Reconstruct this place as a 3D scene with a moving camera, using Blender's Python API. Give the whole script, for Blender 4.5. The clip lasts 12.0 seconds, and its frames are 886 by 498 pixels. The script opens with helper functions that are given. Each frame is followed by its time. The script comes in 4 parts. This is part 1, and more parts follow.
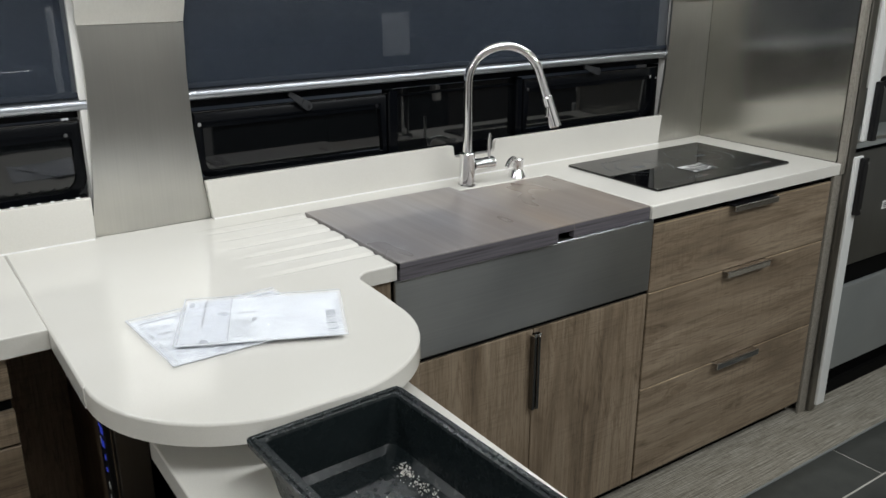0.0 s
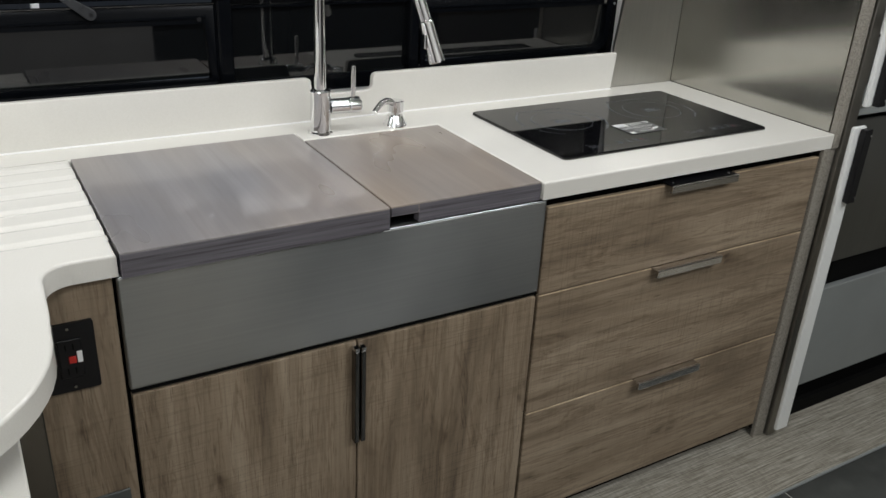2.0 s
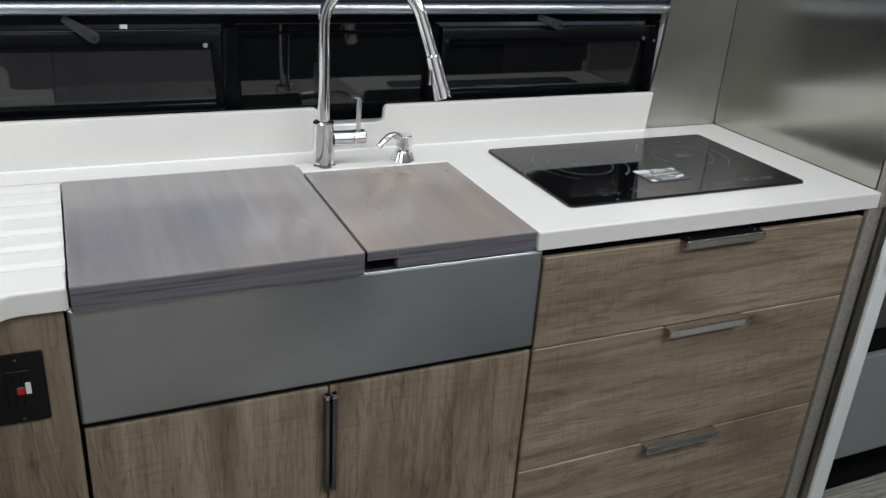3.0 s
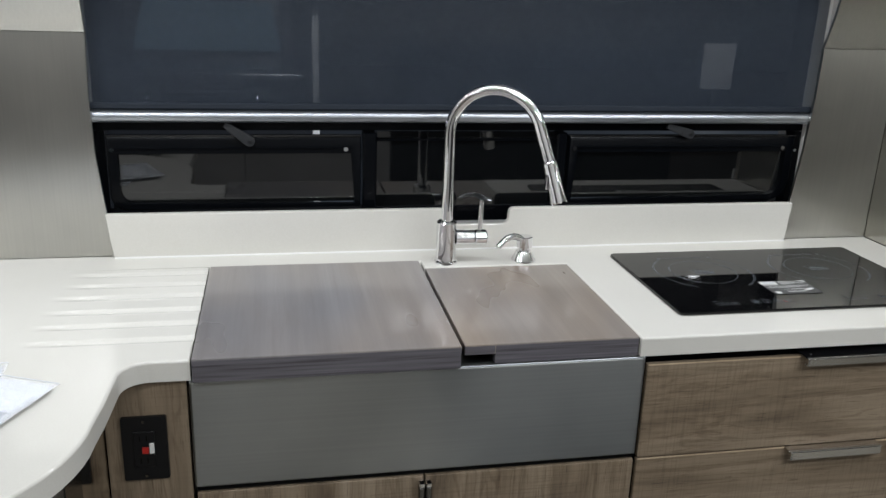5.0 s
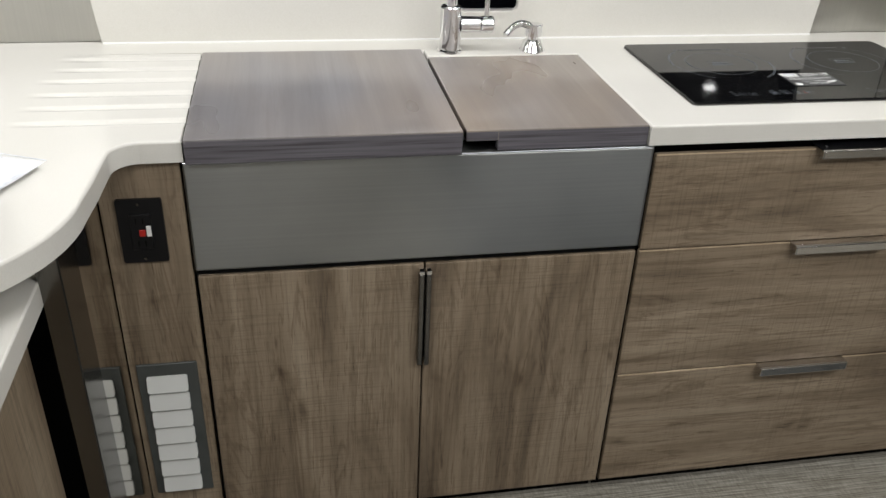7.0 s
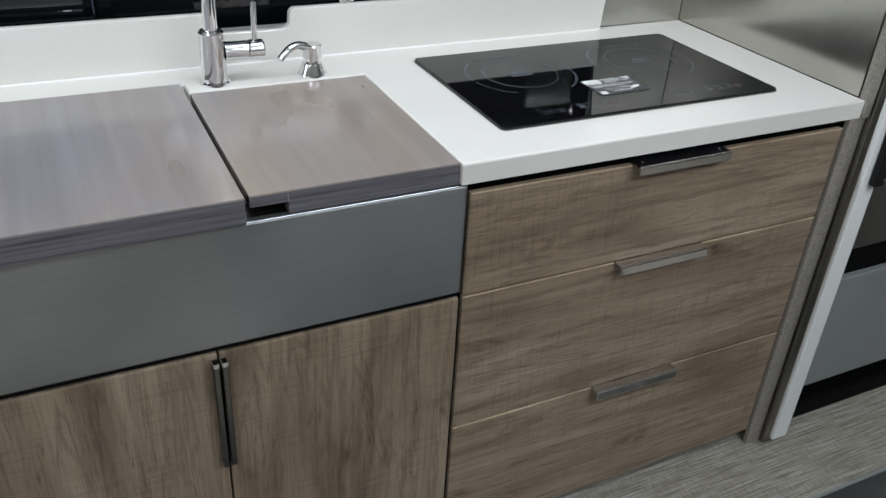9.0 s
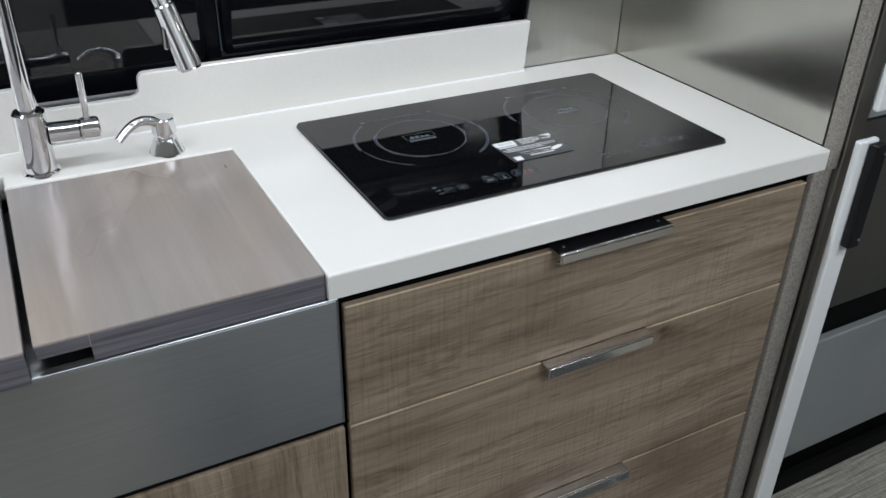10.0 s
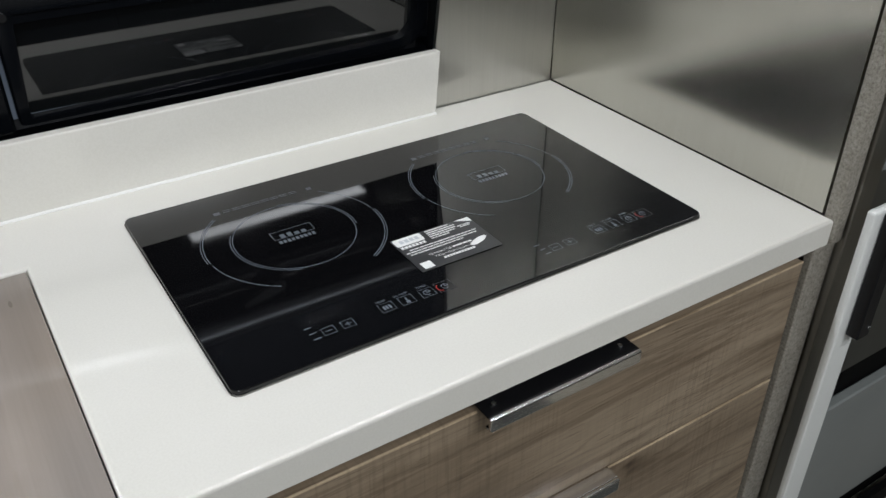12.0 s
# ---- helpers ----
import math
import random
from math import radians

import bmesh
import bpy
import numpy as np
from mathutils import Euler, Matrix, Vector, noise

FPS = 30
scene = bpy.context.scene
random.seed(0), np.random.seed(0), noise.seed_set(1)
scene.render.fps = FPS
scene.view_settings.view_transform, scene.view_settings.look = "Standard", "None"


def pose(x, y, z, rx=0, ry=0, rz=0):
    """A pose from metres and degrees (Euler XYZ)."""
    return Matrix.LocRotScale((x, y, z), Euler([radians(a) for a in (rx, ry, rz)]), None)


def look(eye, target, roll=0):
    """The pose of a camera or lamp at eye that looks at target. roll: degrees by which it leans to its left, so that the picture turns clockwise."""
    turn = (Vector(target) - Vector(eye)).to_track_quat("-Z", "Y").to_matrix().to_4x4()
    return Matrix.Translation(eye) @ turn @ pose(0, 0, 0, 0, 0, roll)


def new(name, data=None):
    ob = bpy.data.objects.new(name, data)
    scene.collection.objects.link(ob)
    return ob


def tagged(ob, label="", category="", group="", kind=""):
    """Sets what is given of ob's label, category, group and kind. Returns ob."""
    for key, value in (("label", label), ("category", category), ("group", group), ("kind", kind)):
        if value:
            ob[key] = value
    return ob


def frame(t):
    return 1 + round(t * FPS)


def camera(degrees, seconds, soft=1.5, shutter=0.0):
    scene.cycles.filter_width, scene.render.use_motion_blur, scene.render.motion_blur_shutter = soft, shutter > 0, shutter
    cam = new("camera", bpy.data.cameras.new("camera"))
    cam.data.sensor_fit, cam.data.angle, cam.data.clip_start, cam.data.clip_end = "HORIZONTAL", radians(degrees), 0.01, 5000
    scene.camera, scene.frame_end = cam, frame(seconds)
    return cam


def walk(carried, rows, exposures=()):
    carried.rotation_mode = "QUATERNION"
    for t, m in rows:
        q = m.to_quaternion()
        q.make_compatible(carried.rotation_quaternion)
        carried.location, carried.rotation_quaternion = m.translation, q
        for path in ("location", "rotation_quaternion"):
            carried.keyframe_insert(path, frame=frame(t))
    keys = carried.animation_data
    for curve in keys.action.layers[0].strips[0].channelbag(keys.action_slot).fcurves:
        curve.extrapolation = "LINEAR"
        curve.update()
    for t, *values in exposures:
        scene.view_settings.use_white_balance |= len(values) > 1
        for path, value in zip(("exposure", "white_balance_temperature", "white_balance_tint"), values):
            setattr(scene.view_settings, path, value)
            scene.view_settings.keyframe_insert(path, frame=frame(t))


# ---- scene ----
cam = camera(55.6, 12.0)
PATH = [
    (0, (0.104, 0.1, 1.51), (1.177, 1.658, 0.859), 0.0),
    (0.5, (0.24, 0.194, 1.509), (1.357, 1.707, 0.827), 1.2),
    (1, (0.435, 0.259, 1.497), (1.509, 1.767, 0.741), 1.8),
    (1.5, (0.66, 0.265, 1.481), (1.654, 1.803, 0.679), 2.2),
    (2, (0.805, 0.33, 1.454), (1.749, 1.88, 0.613), 3.0),
    (2.5, (0.882, 0.405, 1.454), (1.771, 1.972, 0.586), 3.6),
    (3, (1.006, 0.335, 1.479), (1.781, 1.99, 0.665), 3.9),
    (3.5, (1.071, 0.253, 1.507), (1.689, 2.03, 0.829), 3.4),
    (3.7, (1.101, 0.243, 1.493), (1.66, 2.051, 0.845), 3.2),
    (5.3, (1.119, 0.237, 1.507), (1.499, 2.103, 0.895), 2.0),
    (5.5, (1.108, 0.23, 1.502), (1.495, 2.095, 0.893), 2.1),
    (6, (1.115, 0.228, 1.487), (1.485, 2.074, 0.815), 2.4),
    (6.5, (1.13, 0.241, 1.441), (1.485, 2.01, 0.578), 2.3),
    (6.7, (1.136, 0.249, 1.428), (1.476, 1.986, 0.497), 2.2),
    (8.3, (1.17, 0.36, 1.43), (1.612, 1.985, 0.351), 2.2),
    (8.5, (1.174, 0.415, 1.435), (1.73, 2.015, 0.371), 3.0),
    (9, (1.207, 0.513, 1.447), (1.991, 2.035, 0.413), 3.5),
    (9.5, (1.346, 0.617, 1.432), (2.17, 2.123, 0.406), 2.4),
    (10, (1.476, 0.719, 1.442), (2.292, 2.235, 0.424), 1.1),
    (10.5, (1.528, 0.858, 1.437), (2.426, 2.327, 0.421), 1.3),
    (11, (1.57, 0.956, 1.431), (2.528, 2.37, 0.391), 1.8),
    (11.5, (1.662, 1.02, 1.429), (2.596, 2.433, 0.365), 1.3),
    (12, (1.726, 1.04, 1.43), (2.64, 2.453, 0.35), 0.3),
]
EXPOSURES = [  # seconds, stops, kelvin, tint
    (0.0, -0.14, 6450, 9), (0.5, -0.05, 6550, 9), (1.0, -0.1, 6600, 10), (1.5, -0.18, 6550, 10), (2.0, -0.08, 6500, 10), (2.5, 0.2, 6350, 11),
    (3.0, 0.0, 6100, 11), (3.5, -0.31, 6150, 10), (5.5, -0.08, 6350, 10), (6.0, -0.09, 6500, 10), (6.5, 0.02, 6700, 11), (8.3, 0.15, 6150, 11), (9.0, 0.03, 6000, 10), (9.5, 0.08, 5950, 10), (10.0, 0.06, 5950, 10),
    (10.5, -0.1, 6250, 10), (11.0, -0.08, 6280, 10), (12.0, -0.15, 6300, 10),
]
walk(cam, [(t, look(eye, target, roll)) for t, eye, target, roll in PATH], EXPOSURES)

# ---- world and lights ----
world = bpy.data.worlds.new("night")
scene.world = world
world.use_nodes = True
world.node_tree.nodes["Background"].inputs["Color"].default_value = (0.012, 0.014, 0.02, 1)
world.node_tree.nodes["Background"].inputs["Strength"].default_value = 1.0


def area(name, place, sx, sy, watts, colour, target=None):
    lamp = bpy.data.lights.new(name, "AREA")
    lamp.shape, lamp.size, lamp.size_y, lamp.energy, lamp.color = "RECTANGLE", sx, sy, watts, colour
    ob = new(name, lamp)
    ob.matrix_world = look(place, target) if target else pose(*place)
    return ob


CEIL = 2.03
# ceiling light bars: x0, x1, y, watts
BARS = [(0.15, 1.15, 0.50, 11.5), (1.65, 2.65, 0.10, 18.5), (-2.1, -1.1, 0.25, 20.0), (3.58, 3.64, -0.44, 1.5), (2.36, 3.06, 0.575, 8.0)]
for x0, x1, y, w in BARS:
    area("ceiling_lamp", ((x0 + x1) / 2, y, CEIL - 0.035), x1 - x0, 0.06, w, (0.97, 0.99, 1.0))
# light strip under the soffit over the window
area("soffit_lamp", (0.9, 1.72, 1.640), 3.3, 0.014, 14.0, (0.96, 0.98, 1.0))

# unseen lamps added to brighten the hall outside: over the parked truck, by the board
area("hall_lamp", (2.2, 6.6, 4.6), 3.0, 0.6, 560.0, (0.95, 0.98, 1.0), (1.2, 9.4, 0.0))
area("hall_lamp", (9.4, 13.6, 3.4), 2.0, 0.5, 165.0, (0.95, 0.98, 1.0), (9.95, 16.2, 0.0))

# ---- materials ----


def mat(name, colour=(0.5, 0.5, 0.5), rough=0.5, metal=0.0, coat=0.0, spec=0.5):
    m = bpy.data.materials.new(name)
    m.use_nodes = True
    b = m.node_tree.nodes["Principled BSDF"]
    b.inputs["Base Color"].default_value = (*colour, 1)
    b.inputs["Roughness"].default_value = rough
    b.inputs["Metallic"].default_value = metal
    b.inputs["Coat Weight"].default_value = coat
    b.inputs["Specular IOR Level"].default_value = spec
    return m


def nd(m, kind, **values):
    n = m.node_tree.nodes.new(kind)
    for k, v in values.items():
        n.inputs[k].default_value = v
    return n


def wire(m, a, b):
    m.node_tree.links.new(a, b)


def bsdf(m):
    return m.node_tree.nodes["Principled BSDF"]


def noise_tex(m, stretch, scale, detail=4.0, rough=0.55, distortion=0.0, turn=(0, 0, 0)):
    co = nd(m, "ShaderNodeTexCoord")
    mp = nd(m, "ShaderNodeMapping", Scale=stretch, Rotation=turn)
    wire(m, co.outputs["Object"], mp.inputs["Vector"])
    n = nd(m, "ShaderNodeTexNoise", Scale=scale, Detail=detail, Roughness=rough, Distortion=distortion)
    wire(m, mp.outputs["Vector"], n.inputs["Vector"])
    return n.outputs["Fac"]


def ramp(m, fac, *stops):
    r = nd(m, "ShaderNodeValToRGB")
    el = r.color_ramp.elements
    while len(el) < len(stops):
        el.new(0.5)
    for e, (p, c) in zip(el, stops):
        e.position = p
        e.color = (*c, 1) if len(c) == 3 else c
    wire(m, fac, r.inputs["Fac"])
    return r.outputs["Color"]


def mixed(m, a, b, fac, how="MULTIPLY"):
    n = m.node_tree.nodes.new("ShaderNodeMix")
    n.data_type, n.blend_type = "RGBA", how
    if isinstance(fac, float):
        n.inputs[0].default_value = fac
    else:
        wire(m, fac, n.inputs[0])
    for sock, v in ((n.inputs[6], a), (n.inputs[7], b)):
        if isinstance(v, tuple):
            sock.default_value = (*v, 1)
        else:
            wire(m, v, sock)
    return n.outputs[2]


def span(m, fac, lo, hi):
    r = nd(m, "ShaderNodeMapRange")
    r.inputs["To Min"].default_value, r.inputs["To Max"].default_value = lo, hi
    wire(m, fac, r.inputs["Value"])
    return r.outputs["Result"]


def bump(m, height, strength, distance=0.001):
    b = nd(m, "ShaderNodeBump", Strength=strength, Distance=distance)
    wire(m, height, b.inputs["Height"])
    wire(m, b.outputs["Normal"], bsdf(m).inputs["Normal"])


def wood(name, along, tint=(1, 1, 1)):
    """Greige rustic-oak laminate with the grain along an axis."""
    m = mat(name, rough=0.42, spec=0.4)
    def axes(across, length):
        v = [across] * 3
        v["xyz".index(along)] = length
        return tuple(v)
    broad = noise_tex(m, axes(8.0, 1.3), 1.0, 5, 0.55, 1.4)
    fine = noise_tex(m, axes(120.0, 3.2), 1.0, 3, 0.6)
    grain = noise_tex(m, axes(70.0, 3.0), 1.0, 4, 0.62, 0.8)
    knots = noise_tex(m, axes(17.0, 6.5), 1.0, 3, 0.55, 0.5)
    saw = noise_tex(m, axes(9.0, 260.0), 1.0, 2, 0.5)
    area_mask = noise_tex(m, axes(5.0, 5.0), 1.0, 2, 0.5)
    crack = noise_tex(m, axes(40.0, 3.4), 1.0, 5, 0.66, 1.2)
    t = lambda c: tuple(a * b for a, b in zip(c, tint))
    base = ramp(m, broad, (0.28, t((0.145, 0.113, 0.080))), (0.42, t((0.218, 0.172, 0.121))), (0.57, t((0.276, 0.224, 0.162))), (0.74, t((0.345, 0.288, 0.215))))
    c = mixed(m, base, ramp(m, grain, (0.34, (0.72, 0.70, 0.68)), (0.50, (1.0, 1.0, 1.0)), (0.66, (1.10, 1.10, 1.10))), 0.42)
    c = mixed(m, c, ramp(m, knots, (0.22, (0.30, 0.26, 0.24)), (0.30, (0.78, 0.76, 0.74)), (0.38, (1, 1, 1))), 0.95)
    c = mixed(m, c, ramp(m, fine, (0.36, (0.76, 0.75, 0.74)), (0.58, (1.06, 1.06, 1.06))), 0.6)
    c = mixed(m, c, ramp(m, crack, (0.335, (0.30, 0.25, 0.22)), (0.362, (0.80, 0.78, 0.76)), (0.42, (1, 1, 1))), 0.5)
    ridge = noise_tex(m, axes(11.0, 0.9), 1.0, 4, 0.6, 2.2)
    c = mixed(m, c, ramp(m, ridge, (0.468, (1, 1, 1)), (0.495, (0.62, 0.58, 0.55)), (0.502, (0.62, 0.58, 0.55)), (0.53, (1, 1, 1))), 0.62)
    pores = noise_tex(m, axes(430.0, 20.0), 1.0, 2, 0.5)
    c = mixed(m, c, ramp(m, pores, (0.30, (0.52, 0.48, 0.45)), (0.38, (1, 1, 1))), 0.7)
    cut = ramp(m, saw, (0.34, (0.66, 0.65, 0.64)), (0.47, (1.0, 1.0, 1.0)), (0.64, (1.12, 1.12, 1.12)))
    c = mixed(m, c, mixed(m, (1.0, 1.0, 1.0), cut, ramp(m, area_mask, (0.38, (0.25, 0.25, 0.25)), (0.60, (1.0, 1.0, 1.0))), "MIX"), 0.46)
    wire(m, c, bsdf(m).inputs["Base Color"])
    wire(m, span(m, fine, 0.36, 0.52), bsdf(m).inputs["Roughness"])
    bump(m, fine, 0.25, 0.0006)
    return m


def steel(name, along, colour=(0.60, 0.59, 0.555), rough=0.30, streak="X", contrast=0.028, aniso=0.85, wave=0.0012):
    """Brushed stainless steel; the brush marks run along an axis, and smear reflections across it (streak: unit axis)."""
    m = mat(name, colour, rough, 1.0)
    s = [260.0, 260.0, 260.0]
    s["xyz".index(along)] = 3.0
    lines = noise_tex(m, tuple(s), 1.0, 2, 0.6)
    # broad noise paints uneven reflections into the colour, besides stains
    smear = noise_tex(m, (2.5, 2.5, 2.5), 1.3, 3, 0.5)
    c = ramp(m, lines, (0.3, tuple(v * (1 - contrast) for v in colour)), (0.7, tuple(min(1, v * (1 + contrast)) for v in colour)))
    c = mixed(m, c, ramp(m, smear, (0.32, (0.84, 0.85, 0.86)), (0.66, (1.08, 1.08, 1.07))), 0.8)
    wire(m, c, bsdf(m).inputs["Base Color"])
    wire(m, span(m, smear, rough - 0.06, rough + 0.06), bsdf(m).inputs["Roughness"])
    if streak:
        v = nd(m, "ShaderNodeCombineXYZ")
        v.inputs["XYZ".index(streak)].default_value = 1.0
        wire(m, v.outputs[0], bsdf(m).inputs["Tangent"])
        bsdf(m).inputs["Anisotropic"].default_value = aniso
    bump(m, noise_tex(m, (3.2, 3.2, 2.2), 1.0, 1.0, 0.4), 1.0, wave)
    return m


WOOD_H = wood("oak_laminate_horizontal", "x", (1.03, 1.0, 0.975))
WOOD_V = wood("oak_laminate_vertical", "z", (1.03, 1.0, 0.975))
WOOD_DARK = wood("dark_oak_laminate", "z", (1.0, 0.90, 0.84))
# oak brightened to paint the highlight along the drawers' top bevels
WOOD_GLINT = wood("oak_bevel_highlight", "x", (2.15, 2.1, 2.0))
STEEL_X = steel("brushed_steel_horizontal", "x", rough=0.34, streak="Z")
STEEL_Z = steel("brushed_steel_vertical", "z", rough=0.33, streak="X")
STEEL_Y = steel("brushed_steel_partition", "z", (0.57, 0.555, 0.51), rough=0.22, streak="Y", contrast=0.03, aniso=0.9)
STEEL_DARK = steel("dark_brushed_steel", "z", (0.13, 0.115, 0.10), 0.38, "X")
STEEL_POST = steel("dark_polished_steel", "z", (0.17, 0.162, 0.15), 0.16, "Y", 0.04)
APRON = steel("brushed_sink_steel", "x", (0.36, 0.366, 0.358), 0.34, "Z", 0.03, 0.90, 0.004)
STEEL_TRIM = steel("grey_brushed_trim", "z", (0.36, 0.345, 0.315), 0.30, "X", 0.04, 0.7)
STEEL_MID = steel("grey_brushed_steel_front", "z", (0.30, 0.305, 0.295), 0.36, "X", 0.035, 0.6)
POLISHED = mat("polished_steel", (0.62, 0.60, 0.56), 0.05, 1.0)
CHROME = mat("chrome", (0.82, 0.82, 0.83), 0.045, 1.0)
NICKEL = mat("polished_nickel", (0.70, 0.69, 0.68), 0.11, 1.0)
BAR = mat("satin_aluminium", (0.37, 0.39, 0.42), 0.34, 1.0)
SATIN_DARK = mat("dark_polished_nickel", (0.20, 0.195, 0.19), 0.22, 1.0)
BLACK = mat("black_plastic", (0.006, 0.006, 0.007), 0.42, spec=0.3)
wire(BLACK, span(BLACK, noise_tex(BLACK, (1, 1, 1), 60, 3), 0.28, 0.46), bsdf(BLACK).inputs["Roughness"])
BLACK_FRAME = mat("black_anodised_aluminium", (0.002, 0.0025, 0.0035), 0.24, spec=0.11)
wire(BLACK_FRAME, span(BLACK_FRAME, noise_tex(BLACK_FRAME, (1, 1, 1), 90, 3), 0.16, 0.30), bsdf(BLACK_FRAME).inputs["Roughness"])
RUBBER = mat("dark_grey_rubber", (0.022, 0.023, 0.025), 0.5, spec=0.3)
# near black stands in for shade in gaps and recesses; toe kicks too
RECESS = mat("black_recess_shade", (0.004, 0.004, 0.004), 0.7, spec=0.08)
WHITE = mat("white_enamel", (0.72, 0.73, 0.71), 0.30)
CAULK = mat("white_silicone", (0.78, 0.775, 0.75), 0.35)
LABEL = mat("white_label", (0.78, 0.78, 0.77), 0.45)
PRINT = mat("pale_print", (0.13, 0.15, 0.18), 0.4)
PAPER_MARK = mat("grey_ink", (0.52, 0.54, 0.57), 0.6)
PRINT_LOGO = mat("dull_print", (0.10, 0.115, 0.135), 0.4)
PRINT_DIM = mat("grey_print", (0.085, 0.09, 0.10), 0.4)
RED = mat("red_plastic", (0.45, 0.02, 0.015), 0.35)
STICKER = mat("charcoal_sticker", (0.035, 0.036, 0.038), 0.35)

SOLID = mat("off_white_solid_surface", (0.74, 0.73, 0.67), 0.17, spec=0.45)
speck = noise_tex(SOLID, (1, 1, 1), 420, 2)
cloud = noise_tex(SOLID, (1, 1, 1), 3.5, 4)
wire(SOLID, mixed(SOLID, ramp(SOLID, speck, (0.35, (0.68, 0.662, 0.614)), (0.62, (0.705, 0.687, 0.641))), ramp(SOLID, cloud, (0.3, (0.96, 0.96, 0.95)), (0.7, (1, 1, 1))), 1.0), bsdf(SOLID).inputs["Base Color"])
wire(SOLID, span(SOLID, cloud, 0.08, 0.16), bsdf(SOLID).inputs["Roughness"])



def bamboo(name, tint):
    """Grey-stained strips running front to back under a satin lacquer, with blotches and scuffs."""
    m = mat(name, rough=0.3, coat=0.45)
    bsdf(m).inputs["Coat Roughness"].default_value = 0.11
    t = lambda c: tuple(p * q for p, q in zip(c, tint))
    strip = noise_tex(m, (38, 0.7, 38), 1.0, 2, 0.5)
    hair = noise_tex(m, (330, 7, 330), 1.0, 3, 0.6)
    patch = noise_tex(m, (5.0, 2.2, 5.0), 1.0, 1.5, 0.4)
    blotch = noise_tex(m, (9.0, 3.5, 9.0), 1.0, 2, 0.5)
    scuff = noise_tex(m, (60.0, 5.0, 60.0), 1.0, 3, 0.6)
    c = ramp(m, strip, (0.3, t((0.224, 0.206, 0.192))), (0.55, t((0.252, 0.231, 0.215))), (0.75, t((0.282, 0.259, 0.240))))
    c = mixed(m, c, ramp(m, hair, (0.3, (0.92, 0.92, 0.92)), (0.65, (1.03, 1.03, 1.03))), 0.6)
    c = mixed(m, c, ramp(m, patch, (0.3, (0.84, 0.89, 0.98)), (0.7, (1.10, 1.02, 0.93))), 0.85)
    c = mixed(m, c, ramp(m, blotch, (0.22, (0.86, 0.83, 0.80)), (0.50, (1, 1, 1)), (0.80, (1.10, 1.10, 1.11))), 0.6)
    c = mixed(m, c, ramp(m, scuff, (0.22, (0.74, 0.69, 0.64)), (0.46, (1, 1, 1)), (0.70, (1.04, 1.04, 1.04))), 0.36)
    wire(m, c, bsdf(m).inputs["Base Color"])
    wire(m, span(m, blotch, 0.24, 0.34), bsdf(m).inputs["Roughness"])
    return m


BOARD = bamboo("grey_stained_bamboo", (0.985, 0.99, 1.02))
BOARD_WARM = bamboo("brown_grey_stained_bamboo", (1.06, 1.03, 1.0))
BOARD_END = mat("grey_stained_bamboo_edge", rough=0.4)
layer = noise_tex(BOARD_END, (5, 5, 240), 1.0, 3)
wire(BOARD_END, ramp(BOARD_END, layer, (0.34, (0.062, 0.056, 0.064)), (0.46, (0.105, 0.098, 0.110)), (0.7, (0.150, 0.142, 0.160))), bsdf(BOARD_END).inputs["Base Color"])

CARPET = mat("woven_grey_carpet", rough=0.95, spec=0.1)
wa = noise_tex(CARPET, (7, 310, 9), 1.0, 3, 0.6)
wb = noise_tex(CARPET, (330, 40, 30), 1.0, 2, 0.6)
cc = ramp(CARPET, wa, (0.34, (0.17, 0.155, 0.125)), (0.5, (0.30, 0.28, 0.235)), (0.66, (0.44, 0.415, 0.36)))
cc = mixed(CARPET, cc, ramp(CARPET, wb, (0.36, (0.50, 0.49, 0.47)), (0.60, (1.12, 1.12, 1.12))), 0.42)
wire(CARPET, cc, bsdf(CARPET).inputs["Base Color"])
bump(CARPET, wa, 0.4, 0.0015)

TILE = mat("dark_slate_tile", rough=0.42)
ta = noise_tex(TILE, (1, 1, 1), 7, 6, 0.65)
info = nd(TILE, "ShaderNodeObjectInfo")
tc = ramp(TILE, ta, (0.3, (0.032, 0.034, 0.032)), (0.7, (0.072, 0.075, 0.070)))
wire(TILE, mixed(TILE, tc, ramp(TILE, info.outputs["Random"], (0.0, (0.85, 0.85, 0.85)), (1.0, (1.12, 1.12, 1.1))), 1.0), bsdf(TILE).inputs["Base Color"])
wire(TILE, span(TILE, ta, 0.32, 0.55), bsdf(TILE).inputs["Roughness"])
bump(TILE, ta, 0.3, 0.002)
# tones of the unseen south panels, set for what steel and glass reflect
MIST = mat("light_grey_panel", (0.45, 0.44, 0.43), 0.5)
wire(MIST, ramp(MIST, noise_tex(MIST, (1, 1, 1), 3, 4), (0.3, (0.40, 0.39, 0.38)), (0.7, (0.50, 0.49, 0.48))), bsdf(MIST).inputs["Base Color"])
UMBER = mat("dark_umber_panel", (0.10, 0.088, 0.082), 0.5)
wire(UMBER, ramp(UMBER, noise_tex(UMBER, (1, 1, 1), 3, 4), (0.3, (0.088, 0.077, 0.072)), (0.7, (0.118, 0.104, 0.097))), bsdf(UMBER).inputs["Base Color"])
SOOT = mat("black_panel", (0.016, 0.016, 0.017), 0.5)
wire(SOOT, ramp(SOOT, noise_tex(SOOT, (1, 1, 1), 3, 4), (0.3, (0.012, 0.012, 0.013)), (0.7, (0.020, 0.020, 0.021))), bsdf(SOOT).inputs["Base Color"])
GROUT = mat("pale_grout", (0.26, 0.255, 0.24), 0.9)
gn = noise_tex(GROUT, (1, 1, 1), 150, 3)
